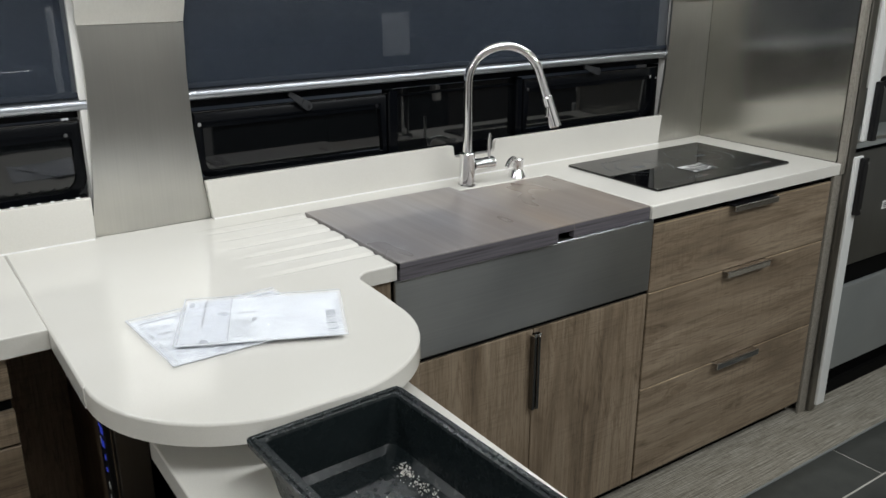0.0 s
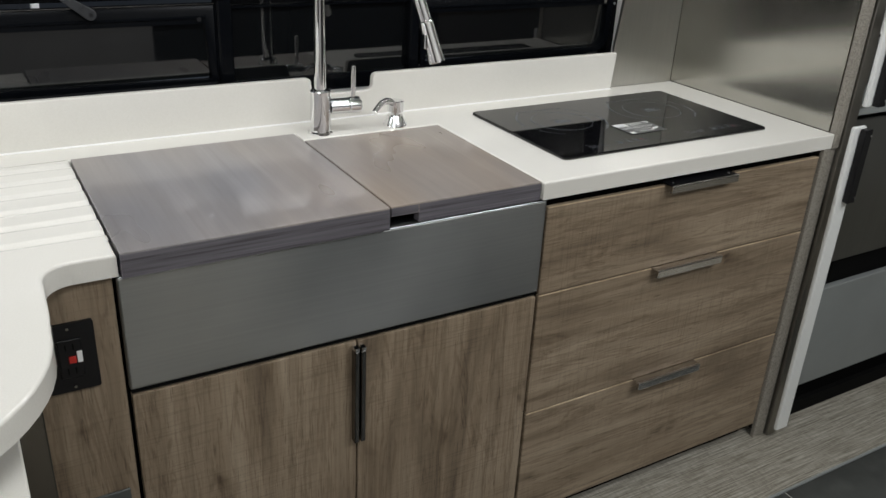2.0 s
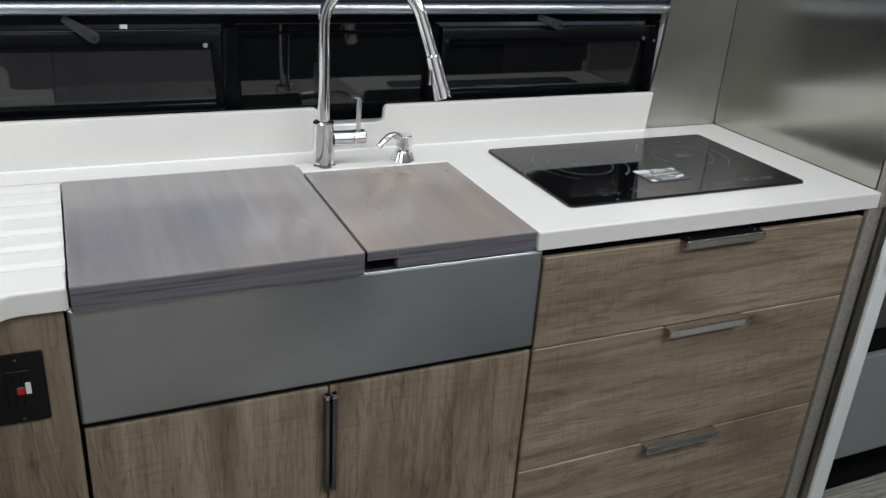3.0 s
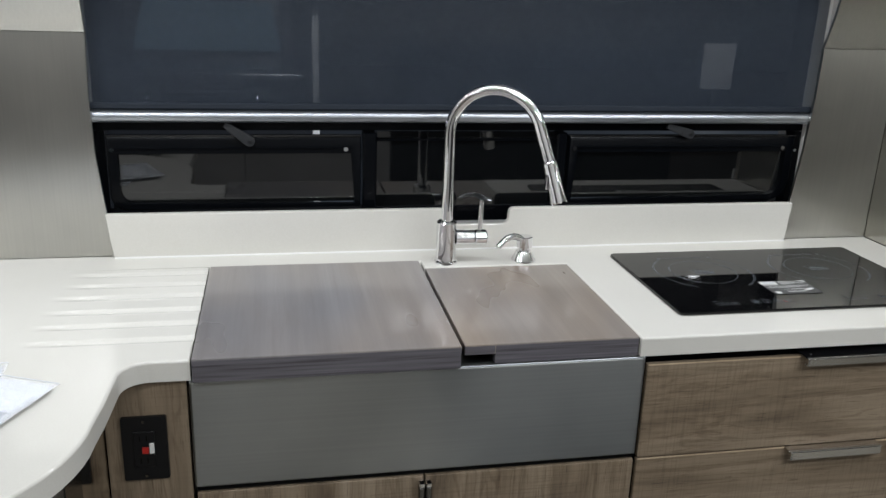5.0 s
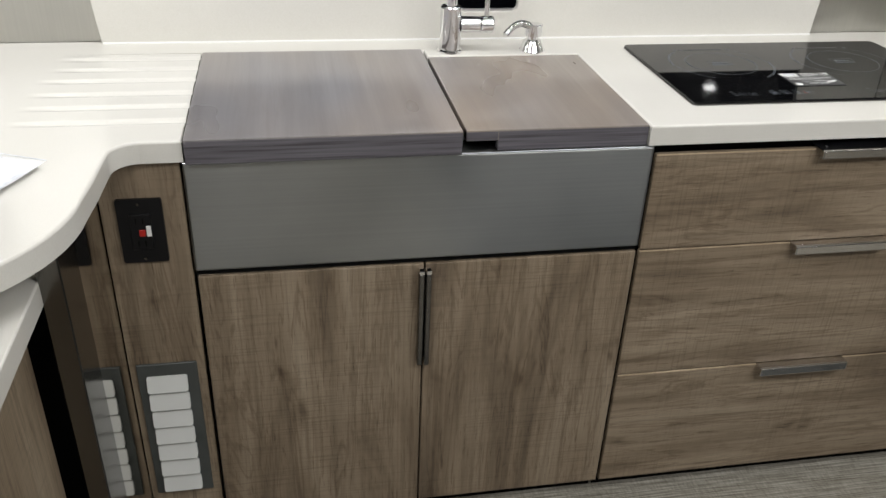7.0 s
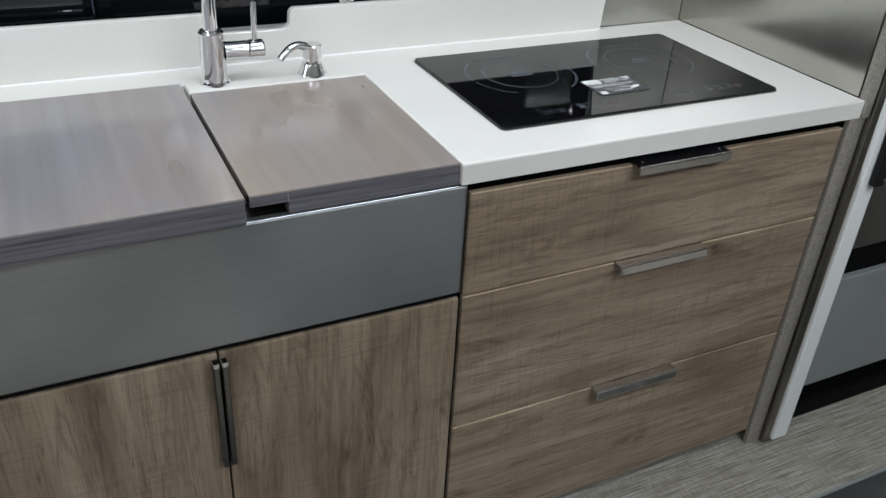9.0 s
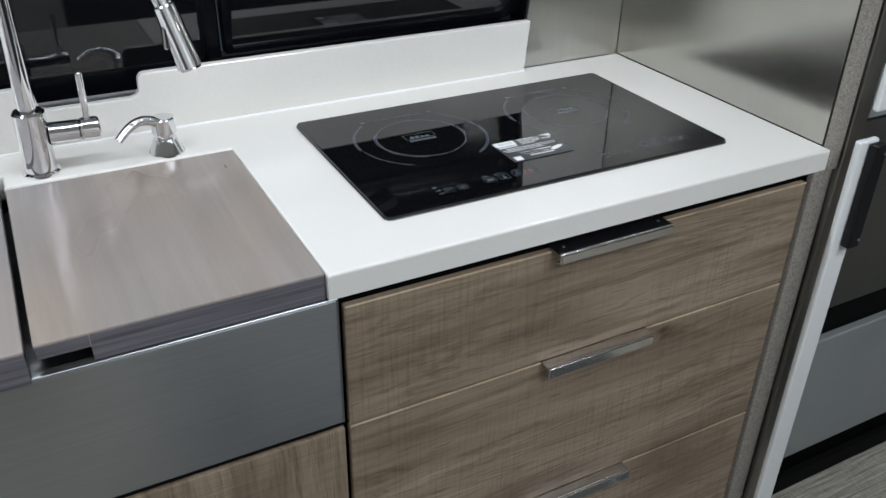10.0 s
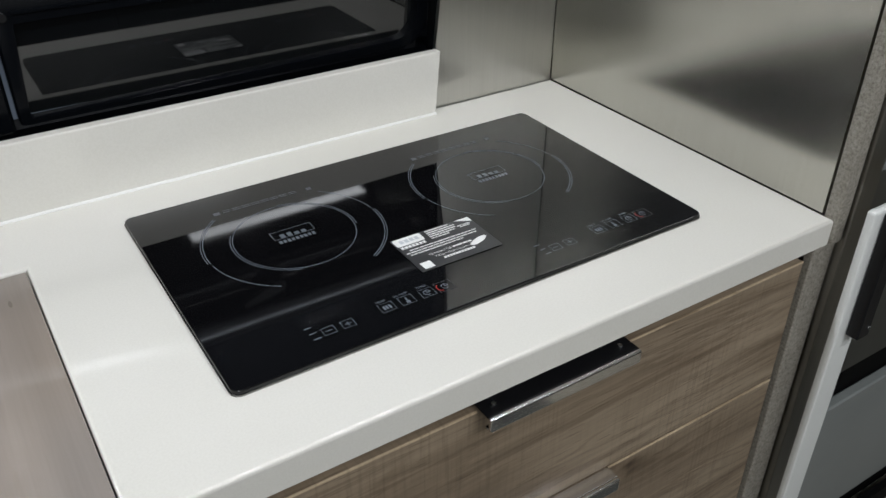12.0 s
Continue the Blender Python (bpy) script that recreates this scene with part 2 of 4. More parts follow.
wire(GROUT, ramp(GROUT, gn, (0.3, (0.34, 0.33, 0.30)), (0.7, (0.46, 0.45, 0.42))), bsdf(GROUT).inputs["Base Color"])

STONE_EDGE = mat("grey_brown_speckled_edge_band", rough=0.6)
sn = noise_tex(STONE_EDGE, (1, 1, 1), 260, 4, 0.7)
wire(STONE_EDGE, ramp(STONE_EDGE, sn, (0.32, (0.14, 0.124, 0.10)), (0.5, (0.25, 0.23, 0.195)), (0.7, (0.34, 0.32, 0.28))), bsdf(STONE_EDGE).inputs["Base Color"])
bump(STONE_EDGE, sn, 0.6, 0.001)

PAINT = mat("pale_interior_panel", (0.62, 0.61, 0.58), 0.55)
pn = noise_tex(PAINT, (1, 1, 1), 2.0, 4)
wire(PAINT, ramp(PAINT, pn, (0.3, (0.58, 0.57, 0.54)), (0.7, (0.66, 0.65, 0.62))), bsdf(PAINT).inputs["Base Color"])

SHADE = mat("navy_grey_mesh_cloth", (0.020, 0.027, 0.038), 0.55, spec=0.25)
weave = noise_tex(SHADE, (900, 60, 60), 1.0, 2)
weave2 = noise_tex(SHADE, (1, 1, 1), 4.0, 3)
wire(SHADE, mixed(SHADE, ramp(SHADE, weave, (0.3, (0.030, 0.040, 0.057)), (0.7, (0.043, 0.057, 0.079))), ramp(SHADE, weave2, (0.3, (0.85, 0.85, 0.85)), (0.7, (1.1, 1.1, 1.1))), 1.0), bsdf(SHADE).inputs["Base Color"])
bsdf(SHADE).inputs["Alpha"].default_value = 0.36
HEM = mat("navy_grey_shade_hem", (0.016, 0.021, 0.030), 0.5, spec=0.3)

PANE = mat("dark_tinted_window_glass", (0.003, 0.0035, 0.004), 0.02, spec=0.78)
wire(PANE, span(PANE, noise_tex(PANE, (1, 1, 1), 5, 3), 0.01, 0.05), bsdf(PANE).inputs["Roughness"])
PANE_CLEAR = mat("tinted_upper_window_glass", (0.004, 0.005, 0.007), 0.02, spec=0.9)
bsdf(PANE_CLEAR).inputs["Alpha"].default_value = 0.62
COOKGLASS = mat("black_ceramic_glass", (0.003, 0.003, 0.0035), 0.03, spec=0.42)
wire(COOKGLASS, span(COOKGLASS, noise_tex(COOKGLASS, (1, 1, 1), 9, 4), 0.015, 0.06), bsdf(COOKGLASS).inputs["Roughness"])
TUB = mat("black_moulded_plastic", (0.009, 0.0125, 0.0135), 0.33, spec=0.24)
tn = noise_tex(TUB, (1, 1, 1), 70, 4)
wire(TUB, span(TUB, tn, 0.22, 0.32), bsdf(TUB).inputs["Roughness"])
bump(TUB, tn, 0.08, 0.0006)
PAPER = mat("white_paper", (0.76, 0.77, 0.79), 0.6)
ppn = noise_tex(PAPER, (1, 1, 1), 14, 4)
wire(PAPER, ramp(PAPER, ppn, (0.3, (0.56, 0.58, 0.62)), (0.7, (0.70, 0.715, 0.74))), bsdf(PAPER).inputs["Base Color"])
PAPER_GREY = mat("grey_white_paper", (0.55, 0.57, 0.61), 0.5)
pgn = noise_tex(PAPER_GREY, (1, 1, 1), 38, 4, 0.6)
wire(PAPER_GREY, ramp(PAPER_GREY, pgn, (0.34, (0.36, 0.385, 0.43)), (0.48, (0.53, 0.55, 0.59)), (0.64, (0.66, 0.68, 0.71))), bsdf(PAPER_GREY).inputs["Base Color"])
INK = mat("dark_grey_ink", (0.24, 0.26, 0.29), 0.6)
POCKET = mat("lavender_grey_pocket", (0.50, 0.52, 0.57), 0.35)
FILM = mat("clear_plastic_film", (0.85, 0.87, 0.9), 0.10)
bsdf(FILM).inputs["Alpha"].default_value = 0.26
bump(FILM, noise_tex(FILM, (1, 1, 1), 26, 3, 0.55, 0.8), 0.8, 0.012)
HALL = mat("dark_blue_grey_hall_paint", (0.030, 0.037, 0.048), 0.5)
wire(HALL, ramp(HALL, noise_tex(HALL, (1, 1, 1), 0.6, 4), (0.3, (0.024, 0.030, 0.040)), (0.7, (0.038, 0.046, 0.058))), bsdf(HALL).inputs["Base Color"])
CAR = mat("dark_grey_car_paint", (0.020, 0.022, 0.026), 0.22, coat=0.5)
# blue base colour paints a cool reflection on the truck's windscreen
SKYGLASS = mat("windscreen_painted_reflection", (0.10, 0.16, 0.20), 0.08, spec=0.8)
GREY = mat("grey_enamel", (0.23, 0.245, 0.24), 0.35)
wire(GREY, ramp(GREY, noise_tex(GREY, (1, 1, 1), 3, 4), (0.3, (0.21, 0.225, 0.22)), (0.7, (0.26, 0.275, 0.27))), bsdf(GREY).inputs["Base Color"])
VENT_GREY = mat("dull_grey_enamel", (0.12, 0.13, 0.125), 0.45)
wire(VENT_GREY, ramp(VENT_GREY, noise_tex(VENT_GREY, (1, 1, 1), 12, 4), (0.3, (0.055, 0.060, 0.057)), (0.7, (0.080, 0.086, 0.082))), bsdf(VENT_GREY).inputs["Base Color"])
DEBRIS = mat("pale_crumbs", (0.68, 0.66, 0.61), 0.8)
BLUE = mat("blue_indicator", (0.03, 0.05, 0.5), 0.3)
bsdf(BLUE).inputs["Emission Color"].default_value = (0.08, 0.12, 1.0, 1)
bsdf(BLUE).inputs["Emission Strength"].default_value = 0.22

# ---- mesh helpers ----


def add_box(bm, x0, x1, y0, y1, z0, z1, bevel=0.0, segments=1):
    made = bmesh.ops.create_cube(bm, size=1.0, matrix=Matrix.Translation(((x0 + x1) / 2, (y0 + y1) / 2, (z0 + z1) / 2)) @ Matrix.Diagonal((x1 - x0, y1 - y0, z1 - z0, 1)))
    if bevel:
        edges = {e for v in made["verts"] for e in v.link_edges}
        bmesh.ops.bevel(bm, geom=list(edges), offset=bevel, segments=segments, profile=0.5, affect="EDGES")
    return bm


def box(x0, x1, y0, y1, z0, z1, bevel=0.0, segments=1):
    return add_box(bmesh.new(), x0, x1, y0, y1, z0, z1, bevel, segments)


def add_tube(bm, points, radii, sides=16, caps=True):
    """A round tube along a line of points, with a radius at each point."""
    pts = [Vector(p) for p in points]
    rings, up = [], None
    for i, p in enumerate(pts):
        d = (pts[min(i + 1, len(pts) - 1)] - pts[max(i - 1, 0)]).normalized()
        if up is None:
            up = Vector((0, 0, 1)) if abs(d.z) < 0.9 else Vector((1, 0, 0))
        a = (up - d * up.dot(d)).normalized()
        b = d.cross(a)
        up = a
        r = radii[i] if isinstance(radii, (list, tuple)) else radii
        rings.append([bm.verts.new(p + r * (math.cos(k * math.tau / sides) * a + math.sin(k * math.tau / sides) * b)) for k in range(sides)])
    for p, q in zip(rings, rings[1:]):
        for k in range(sides):
            bm.faces.new((p[k], p[(k + 1) % sides], q[(k + 1) % sides], q[k]))
    if caps:
        bm.faces.new(rings[0][::-1])
        bm.faces.new(rings[-1])
    bmesh.ops.recalc_face_normals(bm, faces=bm.faces[:])
    return bm


def tube(points, radii, sides=16, caps=True):
    return add_tube(bmesh.new(), points, radii, sides, caps)


def slab(outline, z0, z1, bevel=0.0, segments=3):
    """A flat plate with the given outline (x, y), rounded on its upper and lower rims."""
    bm = bmesh.new()
    low = [bm.verts.new((x, y, z0)) for x, y in outline]
    high = [bm.verts.new((x, y, z1)) for x, y in outline]
    bm.faces.new(low[::-1])
    top = bm.faces.new(high)
    n = len(low)
    for k in range(n):
        bm.faces.new((low[k], low[(k + 1) % n], high[(k + 1) % n], high[k]))
    bmesh.ops.recalc_face_normals(bm, faces=bm.faces[:])
    if bevel:
        bmesh.ops.bevel(bm, geom=list(top.edges), offset=bevel, segments=segments, profile=0.5, affect="EDGES")
    return bm


def upright(outline, y0, y1, bevel=0.0):
    """A plate standing in the x-z plane with the given outline (x, z)."""
    bm = slab(outline, 0, 1)
    for v in bm.verts:
        x, z, d = v.co
        v.co = (x, y1 + (y0 - y1) * d, z)
    bmesh.ops.recalc_face_normals(bm, faces=bm.faces[:])
    if bevel:
        bmesh.ops.bevel(bm, geom=[e for e in bm.edges if len(e.link_faces) == 2 and e.calc_face_angle(0) > 1.0], offset=bevel, segments=2, profile=0.5, affect="EDGES")
    return bm


def arc(cx, cy, r, a0, a1, n=10):
    return [(cx + r * math.cos(radians(a0 + (a1 - a0) * k / n)), cy + r * math.sin(radians(a0 + (a1 - a0) * k / n))) for k in range(n + 1)]


def rounded(x0, x1, y0, y1, r, n=5):
    return arc(x1 - r, y1 - r, r, 0, 90, n) + arc(x0 + r, y1 - r, r, 90, 180, n) + arc(x0 + r, y0 + r, r, 180, 270, n) + arc(x1 - r, y0 + r, r, 270, 360, n)


def mesh_of(name, bm, material, smooth=True):
    me = bpy.data.meshes.new(name)
    # large flat faces keep their own normal beside narrow rounded rims
    bm.edges.index_update()
    flat = []
    for e in bm.edges:
        if len(e.link_faces) == 2:
            big, small = sorted((f.calc_area() for f in e.link_faces), reverse=True)
            if big > 0.00004 and big > 6 * small and e.calc_face_angle(0) > radians(4):
                flat.append(e.index)
    bm.to_mesh(me)
    bm.free()
    me.materials.append(material)
    if smooth:
        me.shade_smooth()
        me.set_sharp_from_angle(angle=radians(35))
        for k in flat:
            me.edges[k].use_edge_sharp = True
    return me


def thing(name, base, label, category, group="", kind=""):
    ob = new(name)
    ob.location = base
    ob.empty_display_size = 0.05
    return tagged(ob, label, category, group, kind)


def part(name, bm, material, parent, label=""):
    """One mesh under a thing or a part. The mesh is given in world metres."""
    ob = new(name, mesh_of(name, bm, material))
    ob.parent = parent
    return tagged(ob, label)


def root(base_ob):
    """Lets the parts of a thing keep world coordinates."""
    for ob in base_ob.children:
        ob.matrix_parent_inverse = Matrix.Translation(-base_ob.location)
    return base_ob


def single(name, bm, material, label, category, kind="", group=""):
    return tagged(new(name, mesh_of(name, bm, material)), label, category, group, kind)


# ---- structure ----
XW, XE, YS = -2.6, 5.2, -0.62
TOP = 0.90
FLOORBED = single("floor", box(XW, XE, YS, 2.3, -0.10, -0.0012), GROUT, "dark slate tile floor with pale grout joints", "floor", "structure")
single("ceiling", box(XW, XE, YS, 2.3, CEIL, CEIL + 0.08), PAINT, "pale plain ceiling over the kitchen", "ceiling", "structure")
# out of view; lower panels added to shape reflections in apron and panes
SOUTH = thing("wall_south", (1.3, YS, 0), "unseen pale wall over panels toned for reflections, opposite the counter", "wall", kind="structure")
part("upper_wall", box(XW, XE, YS - 0.08, YS, 1.152, CEIL), PAINT, SOUTH, "pale plain upper wall")
for x0, x1, paint, words in ((XW, 0.15, UMBER, "unseen dark umber panel toned for reflections"), (0.154, 0.95, MIST, "unseen light grey panel toned for reflections"), (0.954, 1.75, MIST, "unseen light grey panel toned for reflections"),
                             (1.754, 2.50, SOOT, "unseen black panel toned for reflections"), (2.504, 3.45, SOOT, "unseen black panel toned for reflections"), (3.454, XE, UMBER, "unseen dark umber panel toned for reflections")):
    part("lower_panel", box(x0, x1, YS - 0.08, YS + 0.02, -0.1, 1.150), paint, SOUTH, words)
root(SOUTH)
single("wall_west", box(XW - 0.08, XW, YS, 2.3, -0.1, CEIL), PAINT, "pale plain end wall", "wall", "structure")
single("wall_east", box(XE, XE + 0.08, YS, 2.3, -0.1, CEIL), PAINT, "pale plain end wall", "wall", "structure")
wn = box(XW, XE, 2.10, 2.24, -0.1, 0.938)
add_box(wn, 0.50, 0.735, 2.10, 2.24, 0.940, 1.75)
add_box(wn, 2.425, XE, 2.10, 2.24, 0.940, 1.75)
add_box(wn, XW, -0.72, 2.10, 2.24, 0.940, 1.75)
add_box(wn, XW, XE, 2.10, 2.24, 1.752, CEIL)
single("wall_north", wn, PAINT, "pale side wall with two long window openings", "wall", "structure")
single("soffit", box(XW, 2.61, 1.62, 2.098, 1.65, CEIL - 0.002, 0.004), PAINT, "pale plain soffit above the window", "soffit", "structure")

# steel-clad pillars that bend inward towards the ceiling


def pillar_bm(rows):
    """rows: z, x0, x1, y. A thin sheet of steel with a folded depth of 8 mm."""
    bm = bmesh.new()
    front = [(bm.verts.new((a, y, z)), bm.verts.new((b, y, z))) for z, a, b, y in rows]
    back = [(bm.verts.new((a, y + 0.008, z)), bm.verts.new((b, y + 0.008, z))) for z, a, b, y in rows]
    for (a, b), (c, d), (e, f), (g, h) in zip(front, front[1:], back, back[1:]):
        bm.faces.new((a, b, d, c))
        bm.faces.new((e, g, h, f))
        bm.faces.new((a, c, g, e))
        bm.faces.new((b, f, h, d))
    for (a, b), (e, f) in ((front[0], back[0]), (front[-1], back[-1])):
        bm.faces.new((a, e, f, b))
    bmesh.ops.recalc_face_normals(bm, faces=bm.faces[:])
    return bm


def bend(z):
    d = max(0.0, z - 1.373)
    return 2.088 - (0.40 * d + 0.12 * d * d) * min(1.0, d / 0.02)


def ease(z, knots):
    for (a, va), (b, vb) in zip(knots, knots[1:]):
        if z <= b:
            k = (z - a) / (b - a)
            return va + (vb - va) * k
    return knots[-1][1]


ZS = [0.90 + 0.0125 * k for k in range(61)]
LEFT = [(0.9, 0.488), (1.0, 0.500), (1.15, 0.513), (1.3, 0.517), (1.45, 0.507), (1.65, 0.48)]
RIGHT = [(0.9, 0.771), (1.0, 0.757), (1.12, 0.745), (1.25, 0.742), (1.45, 0.748), (1.65, 0.77)]
LEFT2 = [(0.9, 2.383), (1.0, 2.389), (1.12, 2.403), (1.25, 2.412), (1.36, 2.414), (1.45, 2.408), (1.65, 2.38)]
for edges, wide, label in (((LEFT, RIGHT), 0.0, "brushed stainless wall panel with waisted edges beside the window"), ((LEFT2, [(0.9, 2.619), (1.65, 2.619)]), 0.0, "brushed stainless wall panel in the corner behind the cooktop")):
    panel = thing("steel_panel", ((ease(0.9, edges[0]) + ease(0.9, edges[1])) / 2, 2.09, 0.90), label, "wall panel")
    row = lambda z: (z, ease(z, edges[0]), ease(z, edges[1]), bend(z))
    part("lower_sheet", pillar_bm([row(z) for z in ZS if z < 1.374] + [row(1.3745)]), STEEL_Z, panel)
    part("upper_sheet", pillar_bm([row(1.3760)] + [row(z) for z in ZS if z > 1.3770]), STEEL_Z, panel, "upper sheet folded inward")
    root(panel)

# partition beside the drawers
PARTITION = thing("partition", (2.64, 1.8, 0), "tall partition clad in brushed stainless beside the cooktop", "partition", kind="structure")
part("panel", box(2.630, 2.682, 1.546, 2.098, 0, CEIL - 0.002), STEEL_DARK, PARTITION)
part("cladding", box(2.6205, 2.6290, 1.548, 2.096, TOP + 0.001, CEIL - 0.003), STEEL_Y, PARTITION, "brushed stainless cladding")
band = box(2.600, 2.643, 1.5325, 1.545, 0.0, 0.862, 0.0015)
add_box(band, 2.6205, 2.643, 1.526, 1.545, 0.863, CEIL - 0.003, 0.0015)
part("edge_band", band, STONE_EDGE, PARTITION, "speckled grey-brown edge band")
part("edge_trim", box(2.646, 2.682, 1.522, 1.545, 0.0, CEIL - 0.003, 0.0015), STEEL_TRIM, PARTITION, "grey brushed metal edge trim")
root(PARTITION)

# ---- windows ----


def sash(win, x0, x1, z0, z1, y, big, side):
    """A hinged vent sash: frame bars, pane, hinge pins and latch; big: corner radius, on one side."""
    r = [0.006, 0.006]
    r[side] = big
    outer = [(x1, z1), (x0, z1)] + arc(x0 + r[0], z0 + r[0], r[0], 180, 270, 8) + arc(x1 - r[1], z0 + r[1], r[1], 270, 360, 8)
    w = 0.022
    v = 0.010
    inner = [(x1 - w, z1 - 0.040), (x0 + w, z1 - 0.040)] + arc(x0 + r[0] + w * .6, z0 + r[0] + v * .6, max(r[0] - w * .4, 0.005), 180, 270, 8) + arc(x1 - r[1] - w * .6, z0 + r[1] + v * .6, max(r[1] - w * .4, 0.005), 270, 360, 8)
    bm = bmesh.new()
    rings = []
    for pts, yy in ((outer, y + 0.02), (outer, y + 0.003), ([(a + (b - a) * 0.15, c + (d - c) * 0.15) for (a, c), (b, d) in zip(outer, inner)], y), (inner, y), (inner, y + 0.02)):
        rings.append([bm.verts.new((px, yy, pz)) for px, pz in pts])
    n = len(outer)
    for a, b in zip(rings, rings[1:]):
        for k in range(n):
            bm.faces.new((a[k], b[k], b[(k + 1) % n], a[(k + 1) % n]))
    bmesh.ops.recalc_face_normals(bm, faces=bm.faces[:])
    s = part("sash_frame", bm, BLACK_FRAME, win)
    part("pane", box(x0 + 0.015, x1 - 0.015, y + 0.010, y + 0.014, z0 + 0.012, z1 - 0.015), PANE, win, "dark tinted pane")
    part("upper_rail", box(x0 + 0.02, x1 - 0.02, y - 0.003, y + 0.004, z1 - 0.030, z1 - 0.024, 0.0015), BLACK_FRAME, win)
    for px in (x0 + 0.012, x1 - 0.035):
        part("hinge_pin", tube([(px, y - 0.006, z1 - 0.030), (px, y + 0.001, z1 - 0.030)], 0.005, 10), CHROME, win)
    # metal strip added to give the highlight line on the sash's top
    part("top_bead", box(x0, x1, y - 0.0015, y + 0.003, z1 - 0.0012, z1 + 0.0012, 0.0005), SATIN_DARK, win, "thin metal strip added for the highlight along the sash")
    return s


def latch(win, x, y, z, tilt):
    """A flat rubber pull: a tapered tab with a rounded grip end, ridges and an eyelet."""
    c, n = math.cos(tilt), math.sin(tilt)
    at = lambda u, v: (x + u * c - v * n, z - u * n - v * c)
    rim = [(-0.038, -0.006), (-0.010, -0.009), (0.024, -0.0115)] + [(0.026 + 0.0115 * math.cos(a), 0.0115 * math.sin(a)) for a in (-1.2, -0.6, 0.0, 0.6, 1.2)] + [(0.024, 0.0115), (-0.010, 0.009), (-0.038, 0.006)]
    tab = part("latch", upright([at(u, v) for u, v in rim], y - 0.006, y + 0.004, 0.0015), RUBBER, win, "dark grey rubber latch tab")
    part("ridge", upright([at(u, v) for u, v in ((0.004, -0.009), (0.007, -0.009), (0.007, 0.009), (0.004, 0.009))], y - 0.008, y - 0.0062), RUBBER, tab)
    part("eyelet", tube([(at(0.027, 0)[0], y - 0.0062, at(0.027, 0)[1]), (at(0.027, 0)[0], y - 0.0080, at(0.027, 0)[1])], 0.004, 10), BLACK, tab)


W1 = thing("window_1", (1.57, 2.15, 0.97), "black-framed window of dark tinted glass with two vent sashes", "window", kind="structure")
WY = 2.135
fr = box(0.70, 2.45, WY + 0.004, WY + 0.04, 1.168, 1.20)
add_box(fr, 0.70, 0.757, WY + 0.004, WY + 0.04, 0.95, 1.166)
add_box(fr, 2.405, 2.45, WY + 0.004, WY + 0.04, 0.95, 1.166)
add_box(fr, 0.758, 2.404, WY + 0.004, WY + 0.04, 0.95, 0.985)
part("window_frame", fr, BLACK_FRAME, W1)
for x0, x1 in ((1.313, 1.345), (1.775, 1.800)):
    part("mullion", box(x0, x1, WY - 0.012, WY + 0.03, 0.986, 1.166, 0.004), BLACK_FRAME, W1)
sash(W1, 0.760, 1.309, 0.992, 1.158, WY - 0.008, 0.035, 0)
sash(W1, 1.806, 2.402, 0.992, 1.158, WY - 0.008, 0.05, 1)
part("pane", box(1.346, 1.774, WY + 0.012, WY + 0.016, 0.987, 1.165), PANE, W1, "dark tinted fixed pane")
part("lower_rail", box(1.346, 1.774, WY + 0.002, WY + 0.010, 1.143, 1.150, 0.002), BLACK_FRAME, W1)
part("pane", box(0.737, 2.423, 2.153, 2.158, 1.201, 1.748), PANE_CLEAR, W1, "dark tinted upper pane")
part("sill", box(0.76, 2.40, 2.092, 2.13, 0.940, 0.946, 0.002), RECESS, W1)
latch(W1, 1.041, WY - 0.019, 1.163, 0.62)
latch(W1, 2.082, WY - 0.019, 1.172, 0.32)
for px, pz in ((2.408, 1.12),):
    part("screw", tube([(px, WY - 0.004, pz), (px, WY + 0.005, pz)], 0.004, 8), CHROME, W1)
root(W1)

W2 = thing("window_2", (-0.1, 2.15, 0.97), "second black-framed window of dark tinted glass", "window", kind="structure")
fr = box(-0.72, 0.53, WY + 0.004, WY + 0.04, 1.172, 1.20)
add_box(fr, 0.508, 0.53, WY + 0.004, WY + 0.04, 0.95, 1.170)
add_box(fr, -0.72, -0.66, WY + 0.004, WY + 0.04, 0.95, 1.170)
add_box(fr, -0.659, 0.507, WY + 0.004, WY + 0.04, 0.95, 0.985)
part("window_frame", fr, BLACK_FRAME, W2)
part("pane", box(-0.718, 0.498, 2.153, 2.158, 1.201, 1.748), PANE_CLEAR, W2, "dark tinted upper pane")
sash(W2, -0.655, 0.500, 0.988, 1.166, WY - 0.008, 0.05, 1)
root(W2)

# ---- the dim hall outside ----
GROUND = -0.9
single("backdrop", box(-26, 40, 24.0, 24.2, GROUND - 0.2, 9.0), HALL, "dark blue-grey far wall of the hall outside", "backdrop", "structure")
single("ground", box(-26, 40, 2.36, 23.99, GROUND - 0.2, GROUND), HALL, "dark smooth floor of the hall outside", "ground", "structure")
BOARD_STAND = thing("display_board", (9.95, 16.2, GROUND), "pale blank display board on a post in the hall", "display board")
part("panel", box(9.60, 10.30, 16.18, 16.22, -0.48, 0.43, 0.01), LABEL, BOARD_STAND)
part("post", box(9.92, 9.98, 16.23, 16.29, GROUND, 0.40), GREY, BOARD_STAND)
root(BOARD_STAND)
TRUCK = thing("parked_truck", (0.5, 9.2, GROUND), "dark parked truck with a round headlamp and a chrome grille", "truck")
shell = slab(rounded(-0.52, 1.50, 8.02, 10.4, 0.22, 6), -0.42, 0.66, 0.10, 4)
part("body", shell, CAR, TRUCK)
cab = slab(rounded(-0.36, 1.34, 9.0, 11.0, 0.25, 6), 0.662, 1.34, 0.14, 4)
